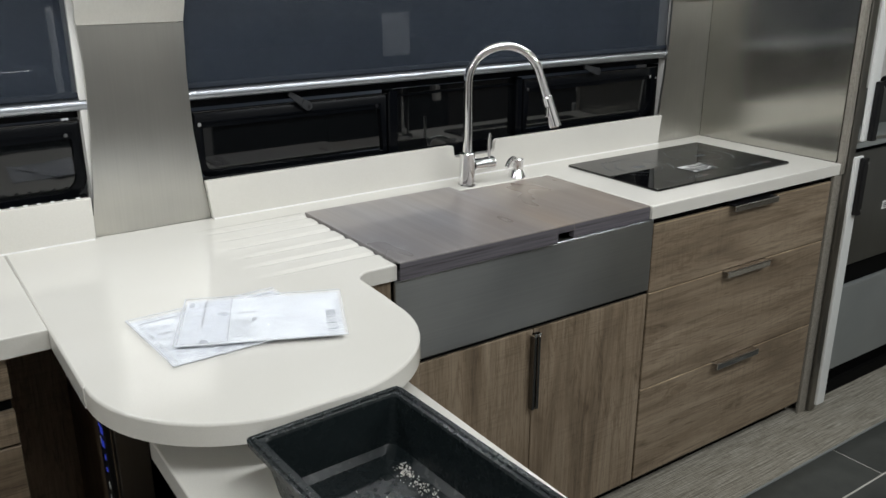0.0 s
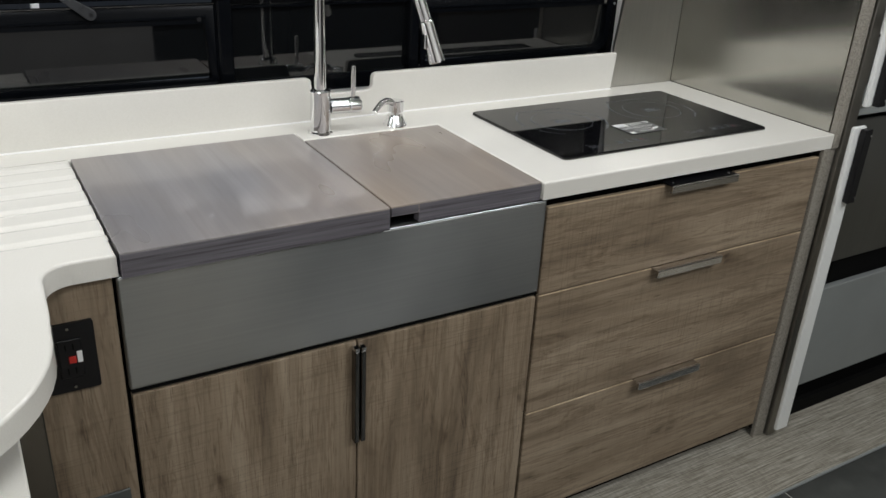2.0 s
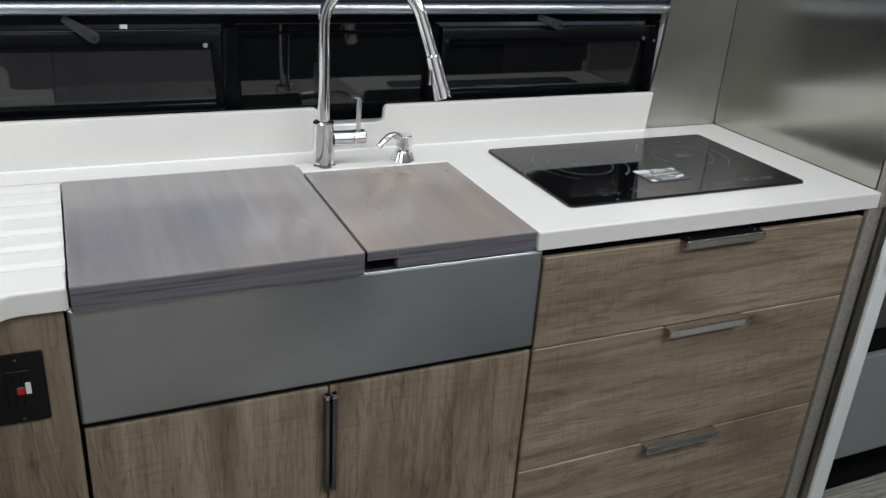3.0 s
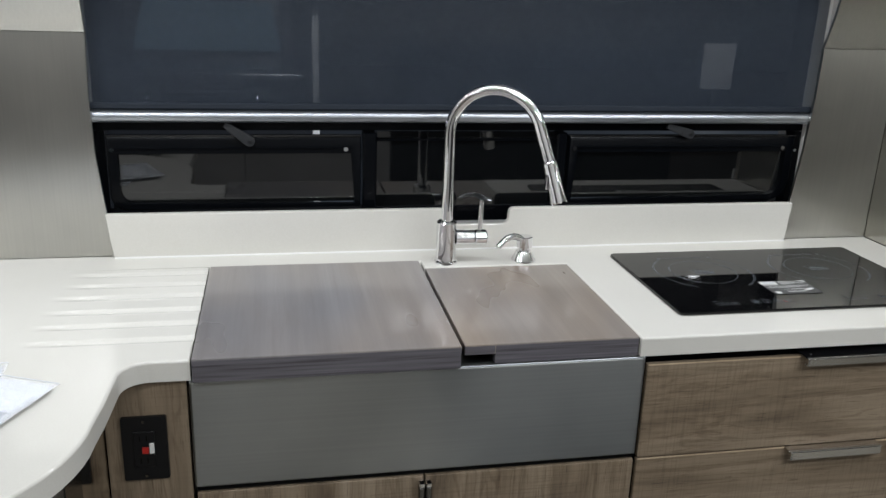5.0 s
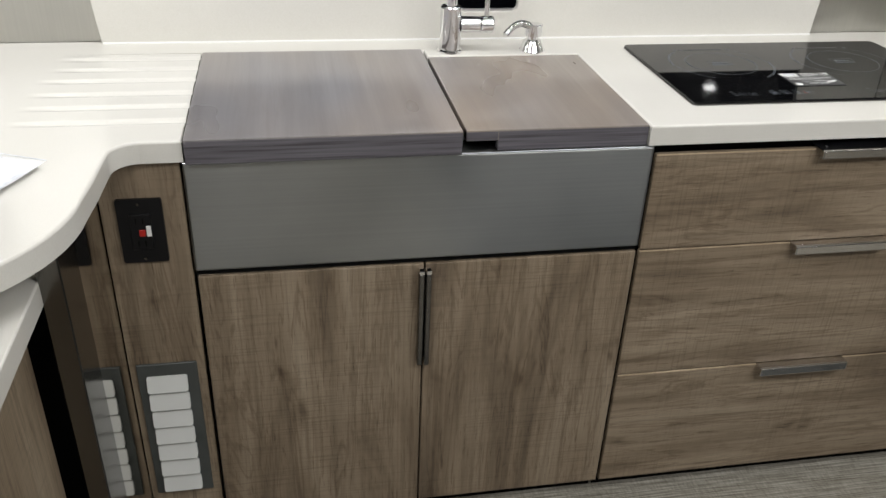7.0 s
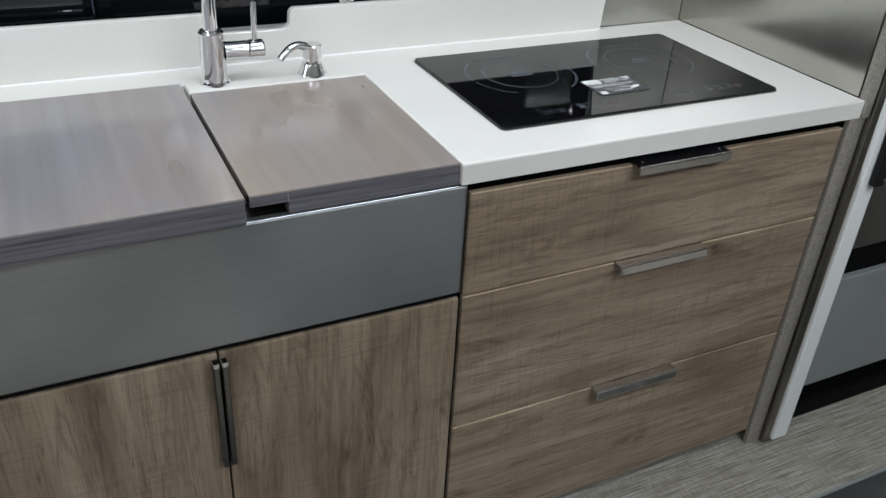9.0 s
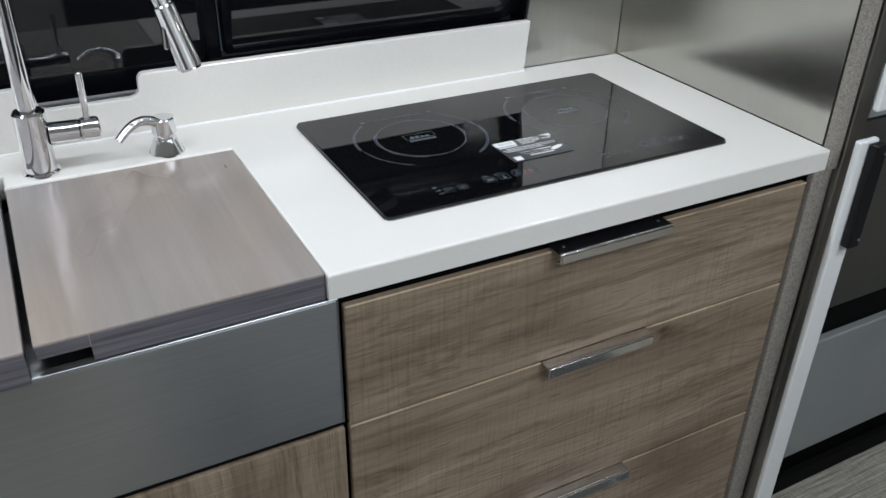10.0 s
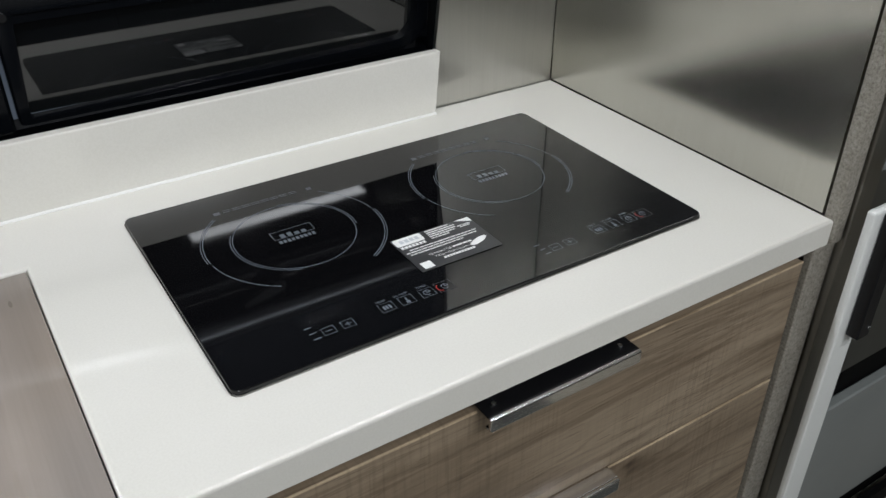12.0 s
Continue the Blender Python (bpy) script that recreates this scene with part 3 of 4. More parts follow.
for v in cab.verts:
    v.co.y += 0.35 * max(0.0, v.co.z - 0.67) if v.co.y < 9.6 else 0.0
part("cab", cab, CAR, TRUCK)
glass = upright([(-0.22, 0.74), (1.20, 0.74), (1.10, 1.20), (-0.12, 1.20)], 8.97, 8.985)
for v in glass.verts:
    v.co.y += 0.35 * (v.co.z - 0.67)
part("windscreen", glass, SKYGLASS, TRUCK, "windscreen with a cool reflection put into its colour")
for cx in (0.02, 0.96):
    lamp = part("headlamp", tube([(cx, 8.03, 0.40), (cx, 7.985, 0.40)], 0.105, 24), PANE, TRUCK, "round headlamp")
    part("headlamp_ring", tube([(cx + 0.112 * math.cos(a), 7.99, 0.40 + 0.112 * math.sin(a)) for a in [k * math.tau / 24 for k in range(25)]], 0.012, 8, False), CHROME, lamp, "chrome ring")
    part("bulb", tube([(cx, 7.984, 0.40), (cx, 7.965, 0.40)], [0.035, 0.012], 12), CHROME, lamp)
for k in range(5):
    part("grille_bar", box(0.20, 0.78, 7.985, 8.015, 0.24 + 0.055 * k, 0.262 + 0.055 * k, 0.004), CHROME, TRUCK)
part("emblem", box(0.46, 0.52, 7.975, 8.015, 0.54, 0.62, 0.01), CHROME, TRUCK)
part("bumper", slab(rounded(-0.56, 1.54, 7.90, 8.06, 0.06, 4), -0.40, -0.16, 0.03), CHROME, TRUCK, "chrome bumper")
for cx in (-0.42, 1.20):
    wheel = part("wheel", tube([(cx, 8.75, -0.5), (cx + 0.22, 8.75, -0.5)], 0.40, 24), RUBBER, TRUCK)
    part("rim", tube([(cx - 0.01, 8.75, -0.5), (cx + 0.23, 8.75, -0.5)], 0.22, 20), CHROME, wheel)
root(TRUCK)
PILLAR = thing("hall_post", (1.47, 7.7, GROUND), "slim white post standing in the hall", "post")
part("shaft", box(1.44, 1.50, 7.67, 7.73, GROUND + 0.03, 1.15, 0.006), LABEL, PILLAR)
part("foot", box(1.38, 1.56, 7.61, 7.79, GROUND, GROUND + 0.03, 0.006), GREY, PILLAR)
root(PILLAR)



def shade(x0, x1):
    ob = thing("roller_shade", ((x0 + x1) / 2, 2.11, 1.2), "navy-grey roller shade drawn down to a silver bottom bar", "roller shade", "window shades")
    part("fabric", box(x0, x1, 2.111, 2.1125, 1.225, 1.66), SHADE, ob, "navy-grey shade cloth")
    part("bottom_bar", tube([(x0, 2.108, 1.204), (x0 + 0.004, 2.108, 1.204), (x1 - 0.004, 2.108, 1.204), (x1, 2.108, 1.204)], [0.011, 0.0135, 0.0135, 0.011], 20), BAR, ob, "satin silver bottom bar")
    part("hem", box(x0, x1, 2.106, 2.1165, 1.218, 1.232, 0.003), HEM, ob)
    root(ob)


shade(0.728, 2.435)
shade(-0.70, 0.528)

# ---- counters ----
GX0, GX1, GY0, GY1 = 0.672, 0.972, 1.590, 1.9915
ct = [(0.297, 2.0872), (0.297, 1.34)]
ct += arc(0.549, 1.340, 0.250, 180, 262, 14)
ct += arc(0.606, 1.343, 0.253, 278, 360, 14)
ct += [(0.8635, 1.40), (0.867, 1.490)] + arc(0.909, 1.491, 0.042, 178, 92, 8) + [(GX1, 1.533)]
ct += [(GX1, GY0), (GX0, GY0), (GX0, GY1), (GX1, GY1 + 0.0005), (1.430, 1.992), (1.430, 1.950), (1.757, 1.950), (1.757, 1.531), (2.6202, 1.530), (2.6202, 2.0872)]


def counter_bm():
    """The plate, rounded on its rim."""
    bm = slab(ct, 0.864, TOP)
    top = max(bm.faces, key=lambda f: f.calc_center_median().z)
    inside = lambda v: GX0 - 0.001 < v.co.x < GX1 + 0.001 and GY0 - 0.001 < v.co.y < GY1 + 0.001
    rim = [e for e in top.edges if not (inside(e.verts[0]) and inside(e.verts[1]))]
    bmesh.ops.bevel(bm, geom=rim, offset=0.004, segments=3, profile=0.5, affect="EDGES")
    return bm


def draining_bm():
    """The draining patch with six shallow grooves running to the sink."""
    bm = bmesh.new()
    nx, ny = 44, 150

    def height(x, y):
        d = 0.0
        for k, g in enumerate((1.960, 1.896, 1.831, 1.759, 1.692, 1.623)):
            run = min(1.0, max(0.0, (x - 0.692 - 0.010 * (k < 2)) / 0.06))
            q = (y - g) / 0.0125
            if abs(q) < 1:
                d += (0.0022 + 0.0022 * (x - GX0) / (GX1 - GX0)) * run * (1 - q * q) ** 1.2
        return TOP - d
    g = [[bm.verts.new((GX0 + (GX1 - GX0) * i / nx, GY0 + (GY1 - GY0) * j / ny, 0)) for j in range(ny + 1)] for i in range(nx + 1)]
    for line in g:
        for v in line:
            v.co.z = height(v.co.x, v.co.y)
    for i in range(nx):
        for j in range(ny):
            bm.faces.new((g[i][j], g[i + 1][j], g[i + 1][j + 1], g[i][j + 1]))
    low = [bm.verts.new((v.co.x, v.co.y, 0.862)) for v in g[nx]]
    for j in range(ny):
        bm.faces.new((g[nx][j], low[j], low[j + 1], g[nx][j + 1]))
    return bm


COUNTER = thing("countertop", (1.4, 1.8, 0.864), "off-white solid-surface countertop with draining grooves and a rounded peninsula", "countertop")
part("slab", counter_bm(), SOLID, COUNTER)
part("draining_area", draining_bm(), SOLID, COUNTER, "grooved draining area")
root(COUNTER)
single("countertop", slab([(-1.6, 2.086), (-1.6, 1.597), (0.2967, 1.597), (0.2967, 2.086)], 0.862, TOP, 0.003), SOLID, "off-white solid-surface countertop section beyond the seam", "countertop")
bs = [(0.768, TOP + 0.001), (2.377, TOP + 0.001), (2.385, 0.9990), (1.662, 0.9990)]
bs += [(1.662 - 0.012 * math.sin(a), 0.987 + 0.012 * math.cos(a)) for a in (0.4, 0.8, 1.2, 1.57)]
bs += [(1.650 - 0.016 + 0.016 * math.cos(a), 0.975 - 0.014 * math.sin(a)) for a in (0.3, 0.8, 1.3, 1.57)]
bs += [(1.512, 0.961)] + [(1.500 - 0.0 - 0.012 * math.cos(a) + 0.012, 0.975 - 0.014 * math.sin(a)) for a in (1.2, 0.6, 0.0)]
bs += [(1.498 - 0.010 + 0.010 * math.cos(a), 0.989 + 0.010 * math.sin(a)) for a in (0.0, 0.5, 1.0, 1.57)] + [(0.757, 0.9990)]
for shape, x0, x1, words in ((upright(bs, 2.068, 2.0835, 0.002), 0.770, 2.376, "low off-white backsplash with a notch behind the faucet"),
                             (box(-1.6, 0.490, 2.068, 2.0835, TOP + 0.001, 0.9990, 0.002, 2), -1.598, 0.486, "low off-white backsplash under the second window")):
    splash = thing("backsplash", ((x0 + x1) / 2, 2.075, TOP), words, "backsplash")
    part("panel", shape, SOLID, splash)
    part("caulk_bead", tube([(x0, 2.0675, TOP + 0.0006), (x1, 2.0675, TOP + 0.0006)], 0.0028, 10), CAULK, splash, "white silicone bead")
    root(splash)

# plain white blocks stand in for the bright dots of an LED strip
STRIP = thing("bead_strip", (0.30, 2.076, 0.999), "row of white dots standing in for LED strip light along the second window sill", "trim")
for k in range(14):
    part("bead", box(0.108 + 0.027 * k, 0.117 + 0.027 * k, 2.0730, 2.0790, 0.9992, 1.0020, 0.0010), WHITE, STRIP)
root(STRIP)

# ---- sink, boards, tap ----
SINK = thing("farmhouse_sink", (1.37, 1.75, 0.655), "brushed stainless farmhouse sink with a deep apron front", "sink")
part("apron", box(0.968, 1.771, 1.536, 1.552, 0.658, 0.860, 0.004, 3), APRON, SINK, "plain brushed apron")
basin = box(0.985, 1.748, 1.553, 1.565, 0.675, 0.850)
add_box(basin, 0.985, 1.748, 1.975, 1.985, 0.675, 0.850)
add_box(basin, 0.985, 0.995, 1.566, 1.974, 0.675, 0.850)
add_box(basin, 1.738, 1.748, 1.566, 1.974, 0.675, 0.850)
add_box(basin, 0.996, 1.737, 1.566, 1.974, 0.675, 0.683)
part("basin", basin, APRON, SINK)
# thin tubes added so a bright highlight runs along the apron's edges
part("top_edge", tube([(0.970, 1.5375, 0.8592), (1.7695, 1.5375, 0.8592)], 0.0018, 10), BAR, SINK, "thin tube added for the highlight on the top edge")
part("side_edge", tube([(1.7690, 1.5375, 0.660), (1.7690, 1.5375, 0.8575)], 0.0018, 10), BAR, SINK, "thin tube added for the highlight on the side edge")
# two near-black strips put the shadow line under the apron into colour
part("shadow_gap", box(0.968, 1.7715, 1.558, 1.565, 0.630, 0.672), RECESS, SINK, "black strip painting the shade in the gap under the apron")
part("gasket", box(0.9705, 1.7705, 1.5425, 1.557, 0.6485, 0.6572), RECESS, SINK, "black strip added as the shadow line under the apron")
part("ledge", box(0.985, 1.748, 1.553, 1.61, 0.851, 0.856), APRON, SINK)
root(SINK)


def board(x0, x1, y0, y1, z0, z1, slot, label):
    ob = thing("cutting_board", ((x0 + x1) / 2, (y0 + y1) / 2, z0), label, "cutting board", "boards over the sink")
    part("top", box(x0, x1, y0 + 0.0005, y1, z1 - 0.0195, z1, 0.0010), BOARD_WARM if slot else BOARD, ob)
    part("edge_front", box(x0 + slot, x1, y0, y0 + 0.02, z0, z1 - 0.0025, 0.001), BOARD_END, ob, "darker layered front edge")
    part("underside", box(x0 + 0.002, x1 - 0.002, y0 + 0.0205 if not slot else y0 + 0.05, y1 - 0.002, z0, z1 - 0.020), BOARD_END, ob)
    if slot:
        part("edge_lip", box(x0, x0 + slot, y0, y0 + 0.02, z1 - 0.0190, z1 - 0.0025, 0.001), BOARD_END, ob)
    return root(ob)


board(0.9755, 1.4225, 1.524, 1.983, 0.8630, 0.9050, 0.0, "large grey-stained bamboo board covering the sink")
board(1.4315, 1.7555, 1.5375, 1.943, 0.8625, 0.9000, 0.055, "smaller grey-stained bamboo board with a finger slot")

FX, FY = 1.484, 1.982
FAUCET = thing("faucet", (FX, FY, TOP), "tall polished chrome gooseneck pull-down faucet", "faucet")
part("base_ring", tube([(FX, FY, TOP), (FX, FY, TOP + 0.004), (FX, FY, TOP + 0.006)], [0.027, 0.027, 0.024], 28), CHROME, FAUCET)
part("body", tube([(FX, FY, TOP + 0.0062), (FX, FY, TOP + 0.093), (FX, FY, TOP + 0.096)], [0.0225, 0.0225, 0.020], 28), CHROME, FAUCET)
A, T = Vector((FX, FY, 0)), Vector((1.675, 1.867, 0))
way = (T - A).normalized()
neck = [(FX, FY, TOP + 0.0965), (FX, FY, 1.10), (FX, FY, 1.19)]
R = 0.100
for k in range(1, 17):
    a = math.pi * (k / 16) * 0.93
    c = A + way * (R - R * math.cos(a))
    neck.append((c.x, c.y, 1.19 + R * math.sin(a)))
J = Vector((1.672, 1.869, 1.152))
neck.append(tuple(J))
part("spout", tube(neck, [0.0125] * len(neck), 20), CHROME, FAUCET)
Tip = Vector((1.693, 1.850, 1.068))
u = (Tip - J).normalized()
part("spray_head", tube([J + u * 0.001, J + u * 0.003, J + u * 0.055, Tip - u * 0.003, Tip], [0.0138, 0.0150, 0.0160, 0.0174, 0.0160], 24), CHROME, FAUCET)
part("spray_button", box(1.6622, 1.6690, 1.852, 1.862, 1.096, 1.126, 0.0025, 2), CHROME, FAUCET)
part("valve", tube([(FX + 0.0215, FY, 0.957), (FX + 0.062, FY - 0.003, 0.957)], 0.0165, 24), CHROME, FAUCET)
part("valve_cap", tube([(FX + 0.0625, FY - 0.003, 0.957), (FX + 0.0655, FY - 0.003, 0.957), (FX + 0.088, FY - 0.004, 0.957), (FX + 0.090, FY - 0.004, 0.957)], [0.0150, 0.0175, 0.0175, 0.0155], 24), CHROME, FAUCET)
part("lever", tube([(FX + 0.075, FY - 0.003, 0.9745), (FX + 0.076, FY - 0.003, 1.041), (FX + 0.076, FY - 0.003, 1.043)], [0.0052, 0.0048, 0.003], 14), CHROME, FAUCET)
root(FAUCET)

SX, SY = 1.664, 1.979
SOAP = thing("soap_dispenser", (SX, SY, TOP), "small polished chrome soap dispenser beside the faucet", "soap dispenser")
part("base", tube([(SX, SY, TOP + z) for z in (0.0, 0.0022, 0.0024, 0.0230, 0.0232, 0.0235)], [0.0268, 0.0272, 0.0272, 0.0182, 0.0180, 0.0120], 32), CHROME, SOAP, "flared base")
part("neck", tube([(SX, SY, TOP + 0.0236), (SX, SY, TOP + 0.0325)], 0.0115, 24), CHROME, SOAP)
part("head", tube([(SX, SY, TOP + z) for z in (0.0326, 0.0330, 0.0560, 0.0566, 0.0570)], [0.0150, 0.0185, 0.0190, 0.0184, 0.0150], 32), CHROME, SOAP, "round pump head")
sp = [(SX - 0.008, SY - 0.005, TOP + 0.050)]
for k in range(1, 9):
    q = k / 8
    sp.append((SX - 0.010 - 0.062 * q, SY - 0.006 - 0.034 * q, TOP + 0.048 + 0.020 * math.sin(math.pi * (0.08 + 0.80 * q)) - 0.010 * q))
part("spout", tube(sp, [0.0085, 0.0085, 0.008, 0.0075, 0.007, 0.0068, 0.0065, 0.0064, 0.0064], 14), CHROME, SOAP)
root(SOAP)

# ---- cooktop ----
HOB = thing("induction_cooktop", (2.18, 1.806, TOP), "black glass two-zone induction cooktop set on the counter", "cooktop")
CX0, CX1, CY0, CY1 = 1.876, 2.486, 1.622, 1.990
part("glass", slab(rounded(CX0, CX1, CY0, CY1, 0.010), TOP + 0.0006, TOP + 0.0062, 0.0012, 2), COOKGLASS, HOB)
part("rim", slab(rounded(CX0 - 0.0012, CX1 + 0.0012, CY0 - 0.0012, CY1 + 0.0012, 0.011), TOP + 0.0001, TOP + 0.0022), SATIN_DARK, HOB, "thin metal rim")
GZ = TOP + 0.0064


def ring(cx, cy, r0, r1, a0, a1, material, z=GZ):
    n = max(6, int(abs(a1 - a0) / 5))
    bm = bmesh.new()
    inner = [bm.verts.new((x, y, z)) for x, y in arc(cx, cy, r0, a0, a1, n)]
    outer = [bm.verts.new((x, y, z)) for x, y in arc(cx, cy, r1, a0, a1, n)]
    for k in range(n):
        bm.faces.new((inner[k], outer[k], outer[k + 1], inner[k + 1]))
    return part("zone_mark", bm, material, HOB)


def bars(name, parent, z, rows, material, turn=0.0, pivot=(0, 0)):
    """Flat printed bars: x, y, width, height."""
    bm = bmesh.new()
    for x, y, w, h in rows:
        bm.faces.new([bm.verts.new((a, b, z)) for a, b in ((x, y), (x + w, y), (x + w, y + h), (x, y + h))])
    if turn:
        bmesh.ops.rotate(bm, verts=bm.verts[:], cent=(*pivot, 0), matrix=Matrix.Rotation(turn, 3, "Z"))
    return part(name, bm, material, parent)


def frame_lines(x, y, w, h, t=0.0005):
    return [(x, y, w, t), (x, y + h, w, t), (x, y, t, h), (x + w - t, y, t, h)]


def text(name, words, x, y, size, z, material, parent):
    cu = bpy.data.curves.new(name, "FONT")
    cu.body, cu.size, cu.align_x = words, size, "CENTER"
    tmp = new(name, cu)
    bpy.context.view_layer.update()
    me = bpy.data.meshes.new_from_object(tmp.evaluated_get(bpy.context.evaluated_depsgraph_get()))
    bpy.data.objects.remove(tmp)
    bm = bmesh.new()
    bm.from_mesh(me)
    bmesh.ops.translate(bm, verts=bm.verts[:], vec=(x, y, z))
    return part(name, bm, material, parent)


for cx, dx in ((2.0385, 0.0), (2.3215, 0.291)):
    cy = 1.846
    ring(cx, cy, 0.0722, 0.0730, 0, 360, PRINT)
    for a0, a1 in ((-12, 84), (150, 252)):
        ring(cx, cy, 0.0750, 0.0758, a0, a1, PRINT)
    for a0, a1 in ((4, 50), (187, 238), (130, 184), (-58, 2)):
        ring(cx, cy, 0.1060, 0.1069, a0, a1, PRINT)
    for a0, a1 in ((130, 184), (-58, 2)):
        ring(cx, cy, 0.1088, 0.1096, a0, a1, PRINT)
    bars("zone_logo", HOB, GZ, frame_lines(cx - 0.026, cy - 0.001, 0.052, 0.017, 0.0008) + [(cx - 0.017 + 0.0088 * k, cy - 0.001, 0.0058, 0.0095 - 0.0025 * (k > 1)) for k in range(4)] + [(cx - 0.023 + 0.0052 * k, cy - 0.0115, 0.0036, 0.0064) for k in range(9)], PRINT_LOGO)
    bars("warning_print", HOB, GZ, [(cx - 0.066, 1.937, 0.008, 0.007)] + [(cx - 0.054 + 0.0125 * k, 1.9385 + 0.0040 * j, 0.0105, 0.0018) for k in range(8) for j in (0, 1)] + [(cx + 0.058, 1.937, 0.007, 0.007)], PRINT_DIM)
    for bx in (1.991, 2.0125):
        bars("key", HOB, GZ, frame_lines(bx + dx - 0.0070, 1.6530, 0.014, 0.012) + [(bx + dx - 0.0036, 1.6586, 0.0072, 0.0009)] + ([(bx + dx - 0.00045, 1.6555, 0.0009, 0.0072)] if bx > 2.0 else []), PRINT)
    for j in range(3):
        bars("level_mark", HOB, GZ, [(1.972 + dx - 0.001 * j, 1.6525 + 0.010 * j, 0.008, 0.0013)], PRINT)
    for n, bx in enumerate((2.0595, 2.0835, 2.1085, 2.1310)):
        w = 0.0085 if n < 3 else 0.0100
        bars("key", HOB, GZ, frame_lines(bx + dx - w, 1.6620 - w * 0.85, 2 * w, 1.7 * w), PRINT if n < 3 else PRINT_DIM)
        if n == 0:
            bars("key_icon", HOB, GZ, [(bx + dx - 0.0045 + 0.0034 * k, 1.6585, 0.0022, 0.0065) for k in range(3)], PRINT)
        elif n == 1:
            bars("key_icon", HOB, GZ, [(bx + dx - 0.0008, 1.6595, 0.0016, 0.0070), (bx + dx - 0.0022, 1.6570, 0.0044, 0.0032)], PRINT)
        else:
            ring(bx + dx, 1.662, 0.0036, 0.0046, 0, 300, PRINT)
            bars("key_icon", HOB, GZ, [(bx + dx - 0.0005, 1.662, 0.0010, 0.0034), (bx + dx, 1.6615, 0.0030, 0.0010)], PRINT)
    ring(2.1275 + dx, 1.662, 0.0058, 0.0068, 120, 260, RED, GZ + 0.0002)
    text("key_text", "HEAT", 2.0580 + dx, 1.6725, 0.0048, GZ, PRINT, HOB)
    text("key_text", "OIL-TEMP", 2.0815 + dx, 1.6725, 0.0042, GZ, PRINT, HOB)
    text("key_text", "TIMER", 2.1080 + dx, 1.6725, 0.0048, GZ, PRINT, HOB)
root(HOB)

NOTE = thing("instruction_sticker", (2.19, 1.735, GZ), "charcoal instruction sticker with white print on the cooktop glass", "sticker")
part("sheet", box(2.1275, 2.2445, 1.7005, 1.7745, GZ + 0.0004, GZ + 0.0008), STICKER, NOTE)
NZ = GZ + 0.0010
part("logo_patch", slab(rounded(2.1290, 2.1690, 1.7575, 1.7735, 0.003), NZ, NZ + 0.0001), LABEL, NOTE, "white logo patch")
words = random.Random(11)


def script_line(x, y, width, height):
    """A line of small print as one bar for each word."""
    out, at = [], x
    while at < x + width - 0.002:
        w = min(words.uniform(0.003, 0.0085), x + width - at)
        out.append((at, y, w, height))
        at += w + 0.0009
    return out


small = []
for k, w in enumerate((0.036, 0.042, 0.041, 0.037, 0.026)):
    small += script_line(2.176, 1.7700 - 0.0042 * k, w, 0.0021)
for k, (x, w) in enumerate(((2.138, 0.098), (2.131, 0.105), (2.134, 0.078))):
    small += script_line(x, 1.7440 - 0.0046 * k, w, 0.0019)
small += script_line(2.2190, 1.7605, 0.020, 0.0016) + script_line(2.2215, 1.7575, 0.016, 0.0016)
small += [(2.131 + 0.0052 * k, 1.7505, 0.0040, 0.0050) for k in range(7)]
small += script_line(2.188, 1.7250, 0.029, 0.0030)
small += [(2.166 + 0.0042 * k, 1.7105, 0.0033, 0.0038) for k in range(11)]
bars("print", NOTE, NZ + 0.0003, small, LABEL)
text("print", "Questions? Call", 2.170, 1.7248, 0.0052, NZ + 0.0003, LABEL, NOTE)
text("print", "7 Days a Week Customer Care", 2.188, 1.7178, 0.0046, NZ + 0.0003, LABEL, NOTE)
bars("logo_letters", NOTE, NZ + 0.0003, [(2.136 + 0.0072 * k, 1.7620, 0.0055, 0.0070) for k in range(4)], PAPER_MARK)
part("corner_patch", slab([(2.222, 1.7735), (2.2435, 1.7635), (2.2435, 1.7735)], NZ, NZ + 0.0001), LABEL, NOTE)
part("corner_box", box(2.1335, 2.1475, 1.7035, 1.7165, NZ, NZ + 0.0001), LABEL, NOTE)
part("leaf_mark", slab([(2.224 + 0.014 * math.cos(a), 1.7225 + 0.005 * math.sin(a) + 0.004 * math.cos(a)) for a in [k * math.tau / 14 for k in range(14)]], NZ, NZ + 0.0001), LABEL, NOTE)
for ob in NOTE.children:
    ob.data.transform(Matrix.Translation((2.124, -0.0045, 0.0)) @ Matrix.Diagonal((0.935, 1.0, 1.0, 1.0)) @ Matrix.Translation((-2.1275, 0.0, 0.0)))
root(NOTE)

# ---- base cabinets ----


def edge_pull(door, x0, x1, y, z, screws):
    """Edge pull: a black plate over the drawer's top edge with a rounded metal lip in front."""
    h = part("handle", box(x0, x1, y - 0.0185, y + 0.018, z + 0.0004, z + 0.0024, 0.0006), BLACK if screws else NICKEL, door, "black edge pull with a nickel lip" if screws else "polished nickel edge pull")
    low = z - (0.0150 if screws else 0.0172)
    bm = box(x0, x1, y - 0.0240, y - 0.0180, low, z + 0.0030, 0.0027, 4)
    add_box(bm, x0, x1, y - 0.0179, y - 0.0130, low, low + 0.0025, 0.0008)
    part("handle_lip", bm, NICKEL, h)
    for px in (x0 + 0.016, x1 - 0.016) if screws else ():
        part("screw", tube([(px, y - 0.005, z + 0.002), (px, y - 0.005, z + 0.0040)], 0.0028, 8), CHROME, h)
    return h


